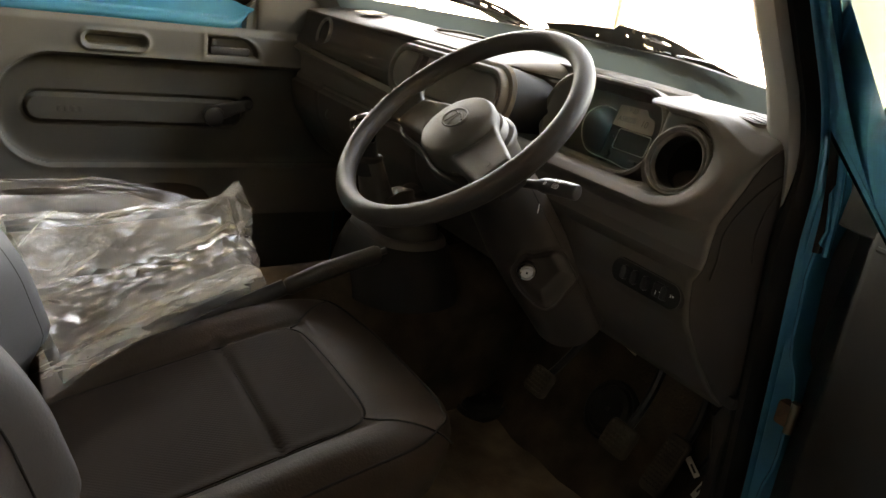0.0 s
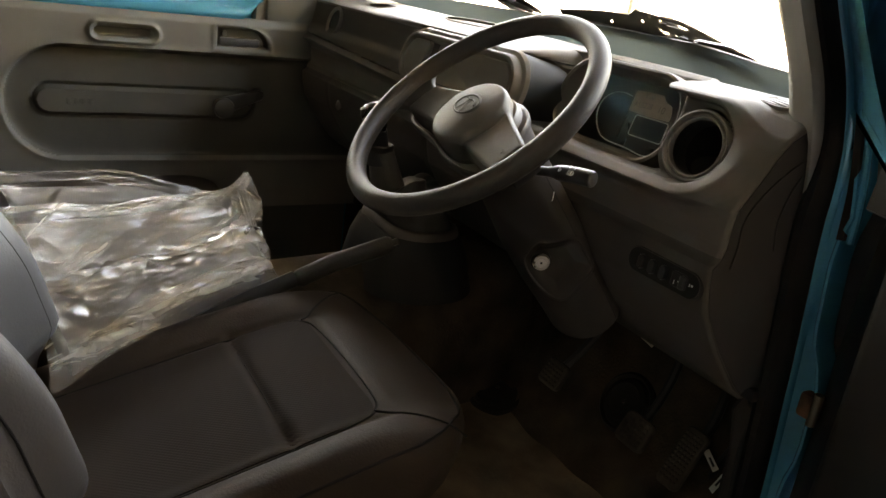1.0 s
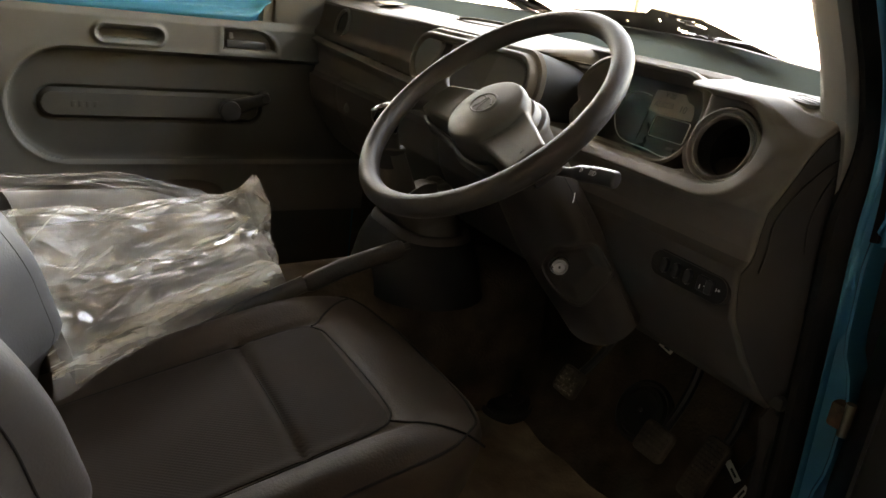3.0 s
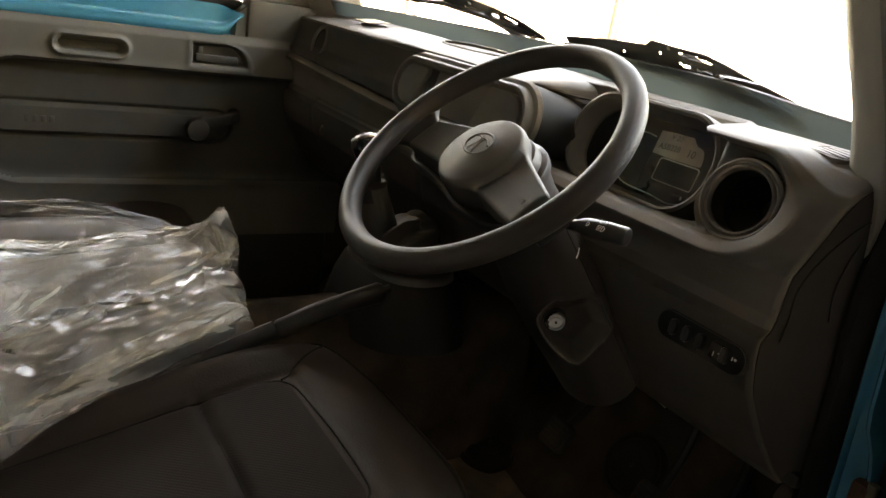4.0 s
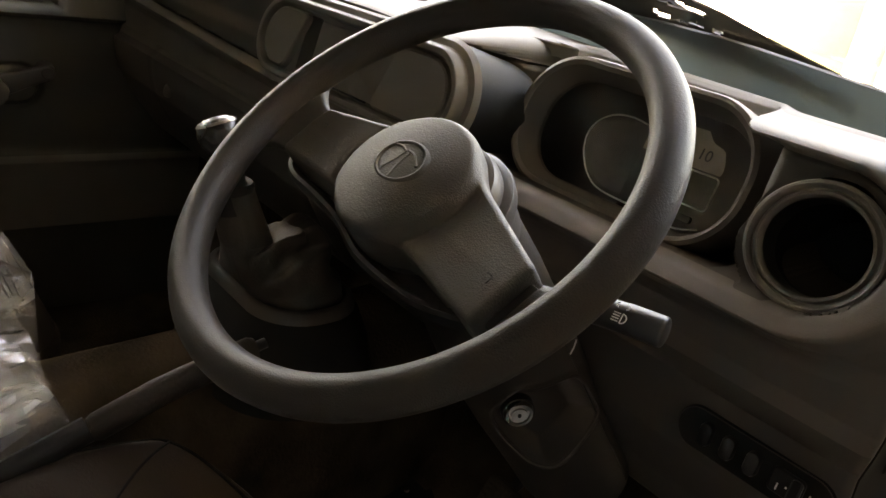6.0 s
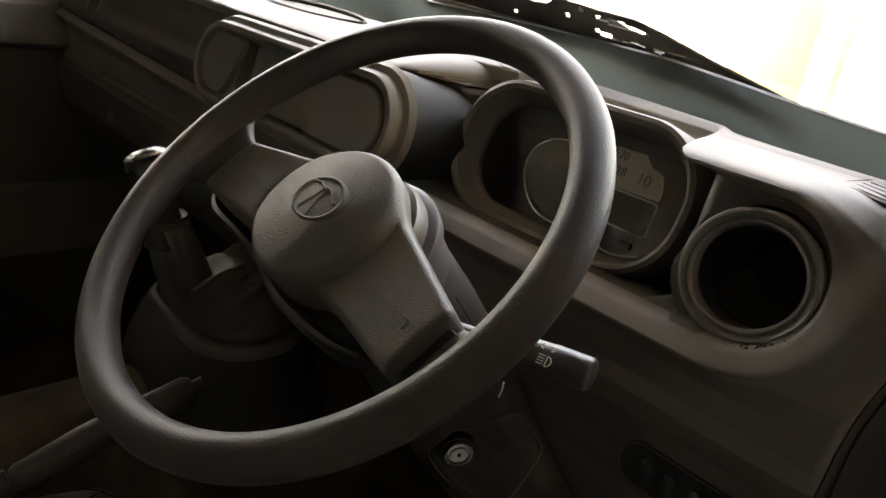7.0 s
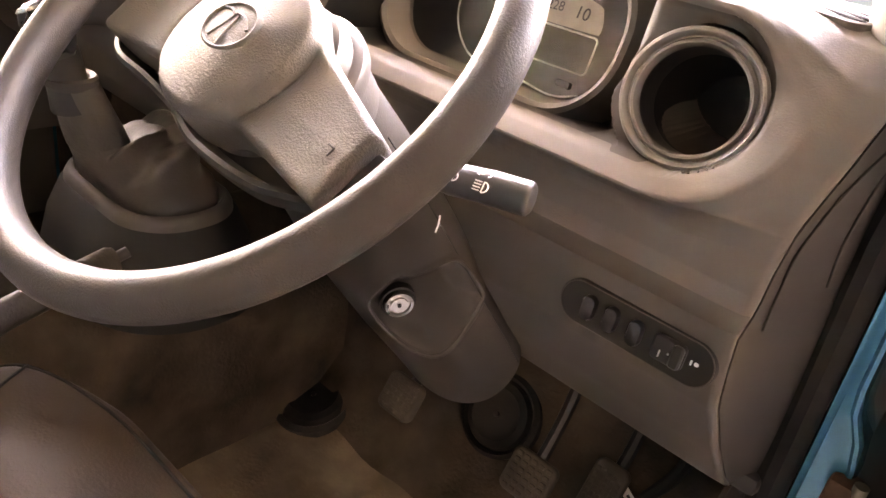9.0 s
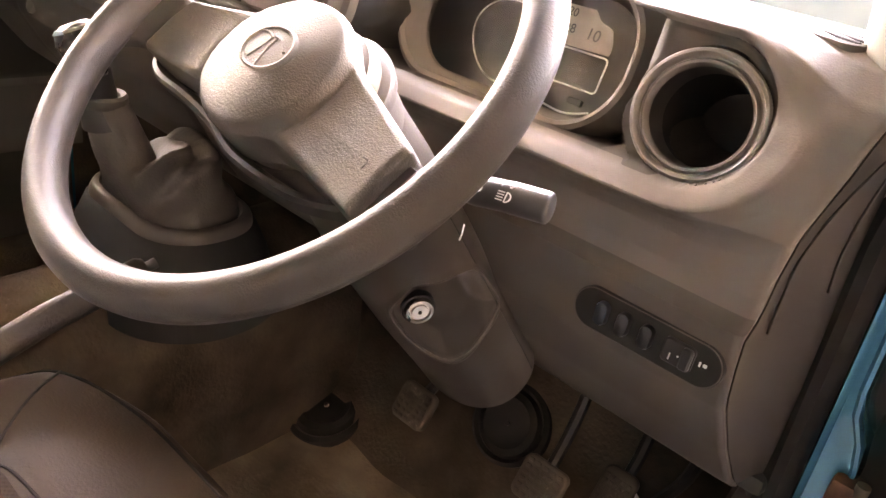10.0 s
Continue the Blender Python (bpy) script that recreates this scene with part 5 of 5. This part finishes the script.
for pts in ([(0.62, 0.40, 1.02), (0.52, 0.44, 0.93), (0.42, 0.46, 0.92), (0.30, 0.44, 0.95)], [(0.58, 0.42, 1.0), (0.56, 0.45, 0.85), (0.52, 0.46, 0.74), (0.54, 0.44, 0.66)], [(0.34, 0.48, 1.0), (0.335, 0.50, 0.9), (0.335, 0.505, 0.80)]):
    part("cable", tube(smooth_path([Vector(p) for p in pts], 24), 0.008, 8), RUBBER, loom)


# ---- driver's seat ----
seat = thing("driver_seat", (0.33, -0.30, FLOOR), "black vinyl driver's seat with a perforated fabric centre", "seat")
SX0, SX1, SY0, SY1 = 0.088, 0.560, -0.58, -0.032
def cushion_z(x, y):
    u = (x - 0.332) / 0.242
    v = (y + 0.58) / 0.552
    z = 0.845 + 0.137 * v - 0.22 * max(0.0, v - 0.60) ** 2
    z += 0.015 * smoothstep((abs(u) - 0.54) / 0.26) * (1 - 0.6 * smoothstep((v - 0.7) / 0.2))
    z += -0.018 * smoothstep((v - 0.80) / 0.20) ** 1.5 - 0.024 * smoothstep((abs(u) - 0.80) / 0.20) ** 1.5
    z -= 0.005 * math.exp(-((y + 0.272) / 0.006) ** 2) * smoothstep((0.66 - abs(u)) / 0.06)
    z -= 0.004 * math.exp(-((abs(x - 0.341) - 0.148) / 0.006) ** 2) * smoothstep((-0.14 - y) / 0.03)
    z -= 0.003 * math.exp(-((y + 0.150) / 0.006) ** 2) * smoothstep((0.62 - abs(u)) / 0.06)
    return z
co = resample(rounded(SX1 - SX0, SY1 - SY0, 0.15, 18, cx=(SX0 + SX1) / 2, cy=(SY0 + SY1) / 2), 160)
cu = part("cushion", pillow(co, [(0.006, 0.006), (0.010, 0.018), (0.010, 0.04), (0.004, 0.075), (-0.004, 0.10)], cushion_z, rings=60), VINYL, seat)
fo = resample(rounded(0.288, 0.42, 0.035, 10, cx=0.341, cy=-0.372), 140)
part("fabric_panel", pillow(fo, [(0.0005, 0.004)], lambda x, y: cushion_z(x, y) + 0.0015, rings=60), FABRIC, seat, "perforated fabric centre panel")
def seam(pts, lift=0.0006, n=60, name="seam"):
    path = [Vector((p.x, p.y, cushion_z(p.x, p.y) + lift)) for p in smooth_path([Vector((*q, 0)) for q in pts], n)]
    part(name, tube(path, 0.0014, 6), THREAD, seat)
seam([(0.194, -0.52), (0.193, -0.40), (0.194, -0.25), (0.199, -0.190), (0.215, -0.163), (0.25, -0.153), (0.34, -0.149), (0.43, -0.152), (0.466, -0.163), (0.483, -0.190), (0.489, -0.28), (0.489, -0.52)])
seam([(0.195, -0.273), (0.34, -0.270), (0.488, -0.273)], n=30)
seam([(0.205, -0.167), (0.165, -0.12), (0.130, -0.075)], lift=0.001, n=16)
seam([(0.470, -0.167), (0.52, -0.115), (0.550, -0.080)], lift=0.001, n=16)
edge = [Vector((SX0 + 0.002, -0.40, 0)), Vector((SX0 + 0.003, -0.15, 0)), Vector((0.125, -0.082, 0)), Vector((0.20, -0.042, 0)), Vector((0.33, -0.036, 0)), Vector((0.45, -0.042, 0)), Vector((0.522, -0.082, 0)), Vector((SX1 - 0.003, -0.17, 0)), Vector((SX1 - 0.002, -0.45, 0))]
part("piping", tube([Vector((p.x, p.y, cushion_z(min(max(p.x, SX0), SX1), p.y) + 0.0005)) for p in smooth_path(edge, 90)], 0.0018, 6), THREAD, seat)
part("seat_base", rbox((0.332, -0.33, 0.72), (0.40, 0.44, 0.22), 0.02), BLACK, seat)
# backrest leaning back
BM = basis((0.332, -0.552, 0.88), (-1, 0, 0), (0, -0.28, 0.96))
def back_z(x, y):
    """Depth of the padding over the shell: a hollow middle between two deep side lobes."""
    u = abs(x) / 0.235
    z = 0.010 + 0.070 * smoothstep((u - 0.30) / 0.46) - 0.055 * smoothstep((u - 0.80) / 0.20) ** 1.4
    z -= 0.045 * smoothstep((0.07 - y) / 0.07) * smoothstep((u - 0.3) / 0.3)
    z -= 0.003 * math.exp(-((abs(x) - 0.218) / 0.004) ** 2)
    return z + 0.0012 * noise.noise(Vector((x * 14, y * 9, 1)))
def lean(p):
    """The shell curves further back towards the top."""
    e = max(0.0, p.z - 1.03)
    return Vector((p.x, p.y - 1.41 * e ** 1.78, p.z))
def bent(bm):
    for v in bm.verts:
        v.co = lean(v.co)
    return bm
bo = resample(rounded(0.47, 0.62, 0.10, 14, cy=0.31), 170)
part("backrest", bent(pillow(bo, [(0.008, 0.012), (0.010, 0.035), (0.006, 0.07), (-0.01, 0.09)], back_z, BM, rings=70)), VINYL_LIT, seat, "dark vinyl backrest with deep side lobes")
for s in (-1, 1):
    path = [lean(BM @ Vector((s * 0.218, 0.05 + 0.50 * k / 50, back_z(0.218, 0.05 + 0.50 * k / 50) + 0.0006))) for k in range(51)]
    part("bolster_seam", tube(path, 0.0013, 6), THREAD, seat)
part("inner_panel", bent(thick(grid(lambda x, y: BM @ Vector((x, y, back_z(x, y) + 0.0022)), span(0.060, 0.172, 24), span(0.05, 0.57, 40)), 0.0015)), VINYL_GREY, seat, "grey vinyl inner face of the side lobe")
path = [lean(BM @ Vector((0.150, 0.05 + 0.52 * k / 40, back_z(0.150, 0.05 + 0.52 * k / 40) + 0.0030))) for k in range(41)]
part("bolster_seam", tube(path, 0.0011, 6), THREAD, seat)
part("back_panel", bent(pillow(resample(rounded(0.13, 0.56, 0.02, 8, cy=0.30), 90), [(0.0005, 0.004)], lambda x, y: back_z(x, y) + 0.003, BM, rings=24)), PALE_FABRIC, seat, "pale grey perforated fabric")

settle(seat, -0.001, 0.003, 0.009)

# ---- passenger seat with the wrapped bundle ----
ps = thing("passenger_seat", (-0.42, -0.30, FLOOR), "black vinyl passenger seat mostly hidden by a plastic bag", "seat")
PO = resample(rounded(0.60, 0.50, 0.09, 12, cx=-0.42, cy=-0.34), 100)
part("cushion", pillow(PO, [(0.006, 0.01), (0.008, 0.05), (0, 0.09)], lambda x, y: 0.900 + 0.02 * (y + 0.6) / 0.5, rings=10), VINYL, ps)
part("seat_base", rbox((-0.42, -0.36, 0.71), (0.5, 0.38, 0.21), 0.02), BLACK, ps)
PB = basis((-0.42, -0.60, 0.90), (1, 0, 0), (0, -0.35, 0.937))
part("backrest", pillow(resample(rounded(0.58, 0.66, 0.10, 12, cy=0.31), 100), [(0.008, 0.012), (0.008, 0.06), (0, 0.09)], lambda x, y: 0.02 + 0.02 * (abs(x) / 0.29) ** 2, PB, rings=10), VINYL, ps)

bag = thing("plastic_bag", (-0.12, -0.35, 0.93), "crumpled clear plastic bag with dark parts inside", "bag")
WRAP = material("buff wrapping paper", (0.060, 0.047, 0.034), 0.7, var=0.35, var_scale=25, grain=150, bump=0.6, dist=0.003)
BA, BB, BC, BD = Vector((0.185, -0.50, 0)), Vector((0.028, -0.138, 0)), Vector((-0.40, -0.136, 0)), Vector((-0.36, -0.62, 0))
def bag_low(u, v):
    """The level that the bag rests on: the near edge climbs towards the front."""
    return 0.934 - 0.066 * (1 - v) * smoothstep((0.5 - u) / 0.5)
def bag_heap(u, v):
    """Three long packages side by side, the far ones higher."""
    h = lerp_table(u, [(0, 0), (0.02, 0.040), (0.05, 0.060), (0.14, 0.064), (0.23, 0.056), (0.27, 0.062), (0.33, 0.100), (0.42, 0.110), (0.50, 0.100), (0.56, 0.084), (0.62, 0.108), (0.72, 0.124), (0.84, 0.108), (0.93, 0.065), (1, 0)])
    h *= smoothstep((1.02 - v) / 0.20) * 0.45 + 0.55 * smoothstep((1.0 - v) / 0.05)
    h *= 1 - 0.38 * smoothstep((v - 0.55) / 0.4) * smoothstep((u - 0.52) / 0.12)
    return h - 0.016 * v * smoothstep((u - 0.4) / 0.3)
def bag_pt(u, v, lift=0.0, crease=1.0):
    """u from the driver's side to the far side, v from back to front."""
    p = BA.lerp(BD, u).lerp(BB.lerp(BC, u), v)
    h = bag_heap(u, v)
    # a pulled-up corner
    tip = crease * math.exp(-(((p.x + 0.108) / 0.026) ** 2 + ((p.y + 0.154) / 0.036) ** 2))
    h = h * (1 - 0.4 * tip) + 0.128 * tip
    # long creases that fan out from the gathered end
    d = p - Vector((0.24, -0.64, 0))
    r, a = d.length, math.atan2(d.y, d.x)
    w = 0.04 * noise.noise(Vector((a * 3, r * 6, 5.0)))
    long_ = 1 - 2.6 * abs(noise.noise(Vector(((a + w) * 8, r * 2.0, 0.3))))
    fine = 1 - 2.4 * abs(noise.noise(Vector(((a + w) * 24, r * 4.0, 4.2))))
    cross = 1 - 2.2 * abs(noise.noise(Vector((a * 7 + 3, r * 13 + a * 4, 8.0))))
    gather = smoothstep((0.25 - v) / 0.25)
    e = min(1, min(u, 1 - u) * 7)
    h += crease * e * (0.008 * long_ + (0.0015 + 0.005 * gather) * fine + 0.002 * cross)
    side = crease * (0.010 * noise.noise(Vector((r * 12, a * 5, 7))) + 0.003 * fine * gather)
    return Vector((p.x + side, p.y + side * 0.6, bag_low(u, v) + h + lift))
def creased(bm):
    """Lays the film's pattern out along the fan of creases."""
    lay = bm.loops.layers.uv.new("creases")
    for f in bm.faces:
        for lp in f.loops:
            d = lp.vert.co - Vector((0.24, -0.64, 0))
            lp[lay].uv = (math.hypot(d.x, d.y) + 0.4 * d.z, math.atan2(d.y, d.x) + 1.5 * d.z)
    return bm
def crumpled(f, us, vs, rough, seed):
    """A sheet of long flat facets: a jittered grid split along alternate diagonals."""
    rng = random.Random(seed)
    dv = vs[1] - vs[0]
    bm = bmesh.new()
    rows = []
    for i, u in enumerate(us):
        row = []
        for j, v in enumerate(vs):
            inner = 0 < i < len(us) - 1 and 0 < j < len(vs) - 1
            du = us[i + 1] - us[i] if i < len(us) - 1 else 0.0
            p = f(u + (rng.uniform(-0.42, 0.42) * du if inner else 0), v + (rng.uniform(-0.42, 0.42) * dv if inner else 0))
            row.append(bm.verts.new(p + (Vector((rng.uniform(-1, 1), rng.uniform(-1, 1), rng.uniform(-1.2, 1.2))) * rough if inner else Vector())))
        rows.append(row)
    for i in range(len(us) - 1):
        for j in range(len(vs) - 1):
            a, b, c, d = rows[i][j], rows[i][j + 1], rows[i + 1][j + 1], rows[i + 1][j]
            for tri in (((a, b, c), (a, c, d)) if rng.random() < 0.5 else ((a, b, d), (b, c, d))):
                bm.faces.new(tri)
    return bm
for us, mat, label, rows_, seed in ((span(0, 0.066, 14), GATHER, "whitish gathered polythene", 30, 5), (span(0.066, 0.27, 17), FILM, "crumpled clear polythene", 17, 1), (span(0.27, 0.55, 40), MILKY, "milky crumpled polythene", 13, 2), (span(0.55, 1, 34), TAUT, "smoother clear polythene", 11, 3)):
    part("film", creased(crumpled(bag_pt, us, span(0, 1, rows_), 0.0017, seed)), mat, bag, label, smooth=False)
def fold_pt(u, v):
    """A second layer, the bag's mouth folded over its near side."""
    p = bag_pt(0.02 + 0.22 * u, 0.05 + 0.90 * v, 0.012 + 0.012 * math.sin(u * 3.1))
    k = 0.010 * (1 - 2 * abs(noise.noise(Vector((u * 7, v * 2, 11)))))
    return p + Vector((0.3 * k, -0.3 * k, k))
part("folded_mouth", creased(crumpled(fold_pt, span(0, 1, 18), span(0, 1, 26), 0.0035, 4)), FILM, bag, "loose second layer of clear polythene", smooth=False)
def package(u0, u1, v0, v1, d, mat, label):
    """A long package lying under the film."""
    def f(a, v):
        t = 2 * math.pi * a
        um, uh = (u0 + u1) / 2, (u1 - u0) / 2
        u = um + uh * math.copysign(abs(math.cos(t)) ** 0.6, math.cos(t))
        p = bag_pt(u, v0 + (v1 - v0) * v, 0.0, 0.15)
        low = bag_low(u, v) + 0.003
        return Vector((p.x, p.y, max(low, p.z - d) if math.sin(t) > 0 else low))
    bm = grid(f, [k / 40 for k in range(40)], span(0, 1, 30), close_u=True)
    bmesh.ops.holes_fill(bm, edges=[e for e in bm.edges if e.is_boundary])
    part("wrapped_part", bm, mat, bag, label)
package(0.022, 0.25, 0.08, 0.90, 0.012, BLACK, "black moulded part inside the bag")
package(0.27, 0.53, 0.08, 0.86, 0.020, WRAP, "part in buff wrapping inside the bag")
package(0.58, 0.90, 0.10, 0.82, 0.022, BLACK, "dark moulded part inside the bag")

settle(bag, 0.009, -0.003, 0.007)

# ---- driver's door, swung open ----
dd = thing("driver_door", (0.78, 0.36, FLOOR), "open driver's door with dark inner trim and blue edge", "door")
DM = basis((0.766, 0.276, FLOOR), (0.955, -0.30, 0), (0, 0, 1))
part("inner_trim", rbox((0, 0, 0), (0.856, 0.74, 0.05), 0.02, 3, DM @ Matrix.Translation((0.505, 0.36, 0.055))), BLACK, dd, "dark plastic inner trim")
part("trim_line", tube([DM @ Vector((x, 0.695 + 0.01 * math.sin(x * 3), 0.081)) for x in span(0.10, 0.92, 20)], 0.003, 6), BLACK, dd)
part("mirror_sail", loops([(0.035, 0.70), (0.30, 0.70), (0.26, 0.95), (0.16, 0.99), (0.06, 0.98)], [(0.004, 0.03), (0, 0.04), (0, 0.07), (0.006, 0.078)], DM), BLACK, dd, "black corner panel at the mirror mount")
part("outer_skin", rbox((0, 0, 0), (0.89, 0.80, 0.05), 0.018, 2, DM @ Matrix.Translation((0.515, 0.36, 0.0))), BLUE, dd)
part("window_frame", tube([DM @ Vector(p) for p in ((0.02, 0.74, 0.02), (0.16, 0.98, 0.02), (0.36, 1.26, 0.02), (0.93, 1.28, 0.02), (0.94, 0.74, 0.02))], 0.018, 10), BLACK, dd)
g = part("window_glass", loops([(0.05, 0.74), (0.92, 0.74), (0.92, 1.27), (0.36, 1.25)], [(0, 0.016), (0, 0.020)], DM), CLEAR, dd)
g.visible_shadow = False
# Painted door edge coloured black, its shadow put into the colour.
part("door_edge", rbox((0, 0, 0), (0.085, 0.80, 0.016), 0.004, 2, basis((0.742, 0.332, FLOOR + 0.36), (0.66, -0.75, 0), (0, 0, 1))), BLACK, dd, "front edge of the door, blackened for shadow")
RUST = material("rusty brown steel", (0.10, 0.05, 0.028), 0.6, metal=0.3, var=0.5, var_scale=60, grain=300, bump=0.4)
hg = part("hinge", rbox((0.712, 0.334, 1.012), (0.026, 0.026, 0.034), 0.005), RUST, dd, "rusty brown door hinge")
part("pin", tube([(0.722, 0.326, 0.990), (0.722, 0.326, 1.034)], 0.006, 10), DULLSTEEL, hg)
part("jamb_plug", lathe([(0, 0.003), (0.010, 0.003), (0.013, 0.001), (0.0135, -0.002)], basis((0.694, 0.350, 0.945), (1, 0, 0), (0, 0.0, 1)), 24), DULLSTEEL, pl)

# ---- windscreen wipers and visor ----
def wiper(top, low, slots, pivot, label):
    """A parked wiper: pressed bridge plate with slots between its upper and lower lines, blade, arm and pivot."""
    t = thing("wiper", pivot, label, "wiper", "windscreen wipers")
    pv = Vector(pivot)
    top, low = [(x + 0.004, z + 0.005) for x, z in top], [(x + 0.004, z + 0.005) for x, z in low]
    slots = [(a + 0.004, b + 0.004, c + 0.005, h, g) for a, b, c, h, g in slots]
    on = lambda x, z, o: Vector((x, screen_y(x, z) + o, z))
    xs, n = span(top[0][0], top[-1][0], 150), 16
    bm = bmesh.new()
    at = lambda x, k: lerp_table(x, low) + (lerp_table(x, top) - lerp_table(x, low)) * k / n
    rows = [[bm.verts.new(on(x, at(x, k), 0.018 + 0.004 * math.sin(math.pi * k / n))) for k in range(n + 1)] for x in xs]
    for i in range(len(xs) - 1):
        for k in range(n):
            x, z = (xs[i] + xs[i + 1]) / 2, at((xs[i] + xs[i + 1]) / 2, k + 0.5)
            if not any(((x - (a + b) / 2) / (b - a) * 2) ** 4 + ((z - c - g * (x - (a + b) / 2)) / h) ** 4 < 1 for a, b, c, h, g in slots):
                bm.faces.new((rows[i][k], rows[i + 1][k], rows[i + 1][k + 1], rows[i][k + 1]))
    bridge = part("bridge", thick(bm, 0.003), BLACK, t, "pressed black plate with slots")
    part("blade", tube([on(x, lerp_table(x, low) + 0.002, 0.010) for x in xs[::6]], 0.005, 6), RUBBER, t)
    part("rivet", lathe([(0, 0.003), (0.003, 0.002), (0.004, 0.0)], basis(on(xs[70], at(xs[70], 14), 0.016), (1, 0, 0), (0, -0.5, 0.8)), 12), DULLSTEEL, bridge)
    mid = on(xs[75], at(xs[75], 12), 0.030)
    part("arm", tube(smooth_path([pv, on(*((pv + (mid - pv) * 0.5).x, (pv + (mid - pv) * 0.5).z), 0.045), mid], 16), [0.012] * 6 + [0.008] * 10, 8), BLACK, t)
    part("pivot_cap", lathe([(0, 0.014), (0.012, 0.012), (0.016, 0.0)], basis(pv, (1, 0, 0), (0, 0.5, 0.8)), 20), BLACK, t)
wiper([(-0.66, 1.440), (-0.59, 1.447), (-0.472, 1.463), (-0.379, 1.467), (-0.314, 1.456), (-0.241, 1.440), (-0.185, 1.419)],
      [(-0.66, 1.436), (-0.581, 1.440), (-0.459, 1.444), (-0.363, 1.434), (-0.285, 1.427), (-0.211, 1.412), (-0.185, 1.410)],
      [(-0.52, -0.46, 1.4535, 0.003, 0.05), (-0.40, -0.345, 1.4465, 0.004, -0.12), (-0.325, -0.305, 1.441, 0.004, -0.2), (-0.29, -0.255, 1.438, 0.003, -0.25), (-0.385, -0.377, 1.458, 0.003, 0.0)],
      (-0.17, 0.50, 1.37), "black windscreen wiper with a slotted bridge plate")
wiper([(-0.12, 1.428), (0.0, 1.437), (0.094, 1.439), (0.112, 1.448), (0.124, 1.447), (0.176, 1.443), (0.232, 1.441), (0.274, 1.433), (0.341, 1.417), (0.390, 1.407), (0.432, 1.399), (0.46, 1.392)],
      [(-0.12, 1.410), (0.0, 1.406), (0.2, 1.402), (0.35, 1.390), (0.46, 1.382)],
      [(0.172, 0.252, 1.4325, 0.0032, -0.09), (0.168, 0.194, 1.4185, 0.0026, -0.1), (0.209, 0.245, 1.4165, 0.0022, -0.02), (0.256, 0.275, 1.4135, 0.0018, -0.05), (0.328, 0.336, 1.4040, 0.0024, 0.0), (0.027, 0.034, 1.4215, 0.0022, 0.0), (0.122, 0.130, 1.4310, 0.0020, 0.0)],
      (0.44, 0.46, 1.34), "black windscreen wiper with a slotted bridge plate")
cowl = thing("cowl_panel", (0, 0.52, 1.30), "black plastic cowl panel below the windscreen", "cowl", kind="structure")
part("panel", thick(grid(lambda u, v: Vector((u, screen_y(u, 1.36) + 0.01 + 0.12 * v, 1.36 - 0.06 * v)), span(-0.84, 0.72, 24), span(0, 1, 5)), 0.01), BLACK, cowl)
mir = thing("rear_view_mirror", (0.47, 0.27, 1.58), "grey backed rear view mirror hanging by the windscreen", "mirror")
MR = basis((0.482, 0.249, 1.573), (0.482, 0.856, 0.30), (-0.40, -0.10, 0.92))
part("housing", loops(resample(rounded(0.165, 0.085, 0.040, 12), 60), [(0.014, -0.014), (0.004, -0.010), (0.0, 0.0), (0.002, 0.006), (0.005, 0.007)], MR), PILLAR, mir)
part("reflector", loops(resample(rounded(0.150, 0.070, 0.034, 12), 60), [(0, 0.0065), (0.0005, 0.0075)], MR), PILLAR, mir, "grey face plate")
part("stem", tube([MR @ Vector((0, 0.0, -0.012)), MR @ Vector((0, 0.06, -0.02)), Vector((0.45, screen_y(0.45, 1.72) - 0.01, 1.72))], 0.006, 10), BLACK, mir)
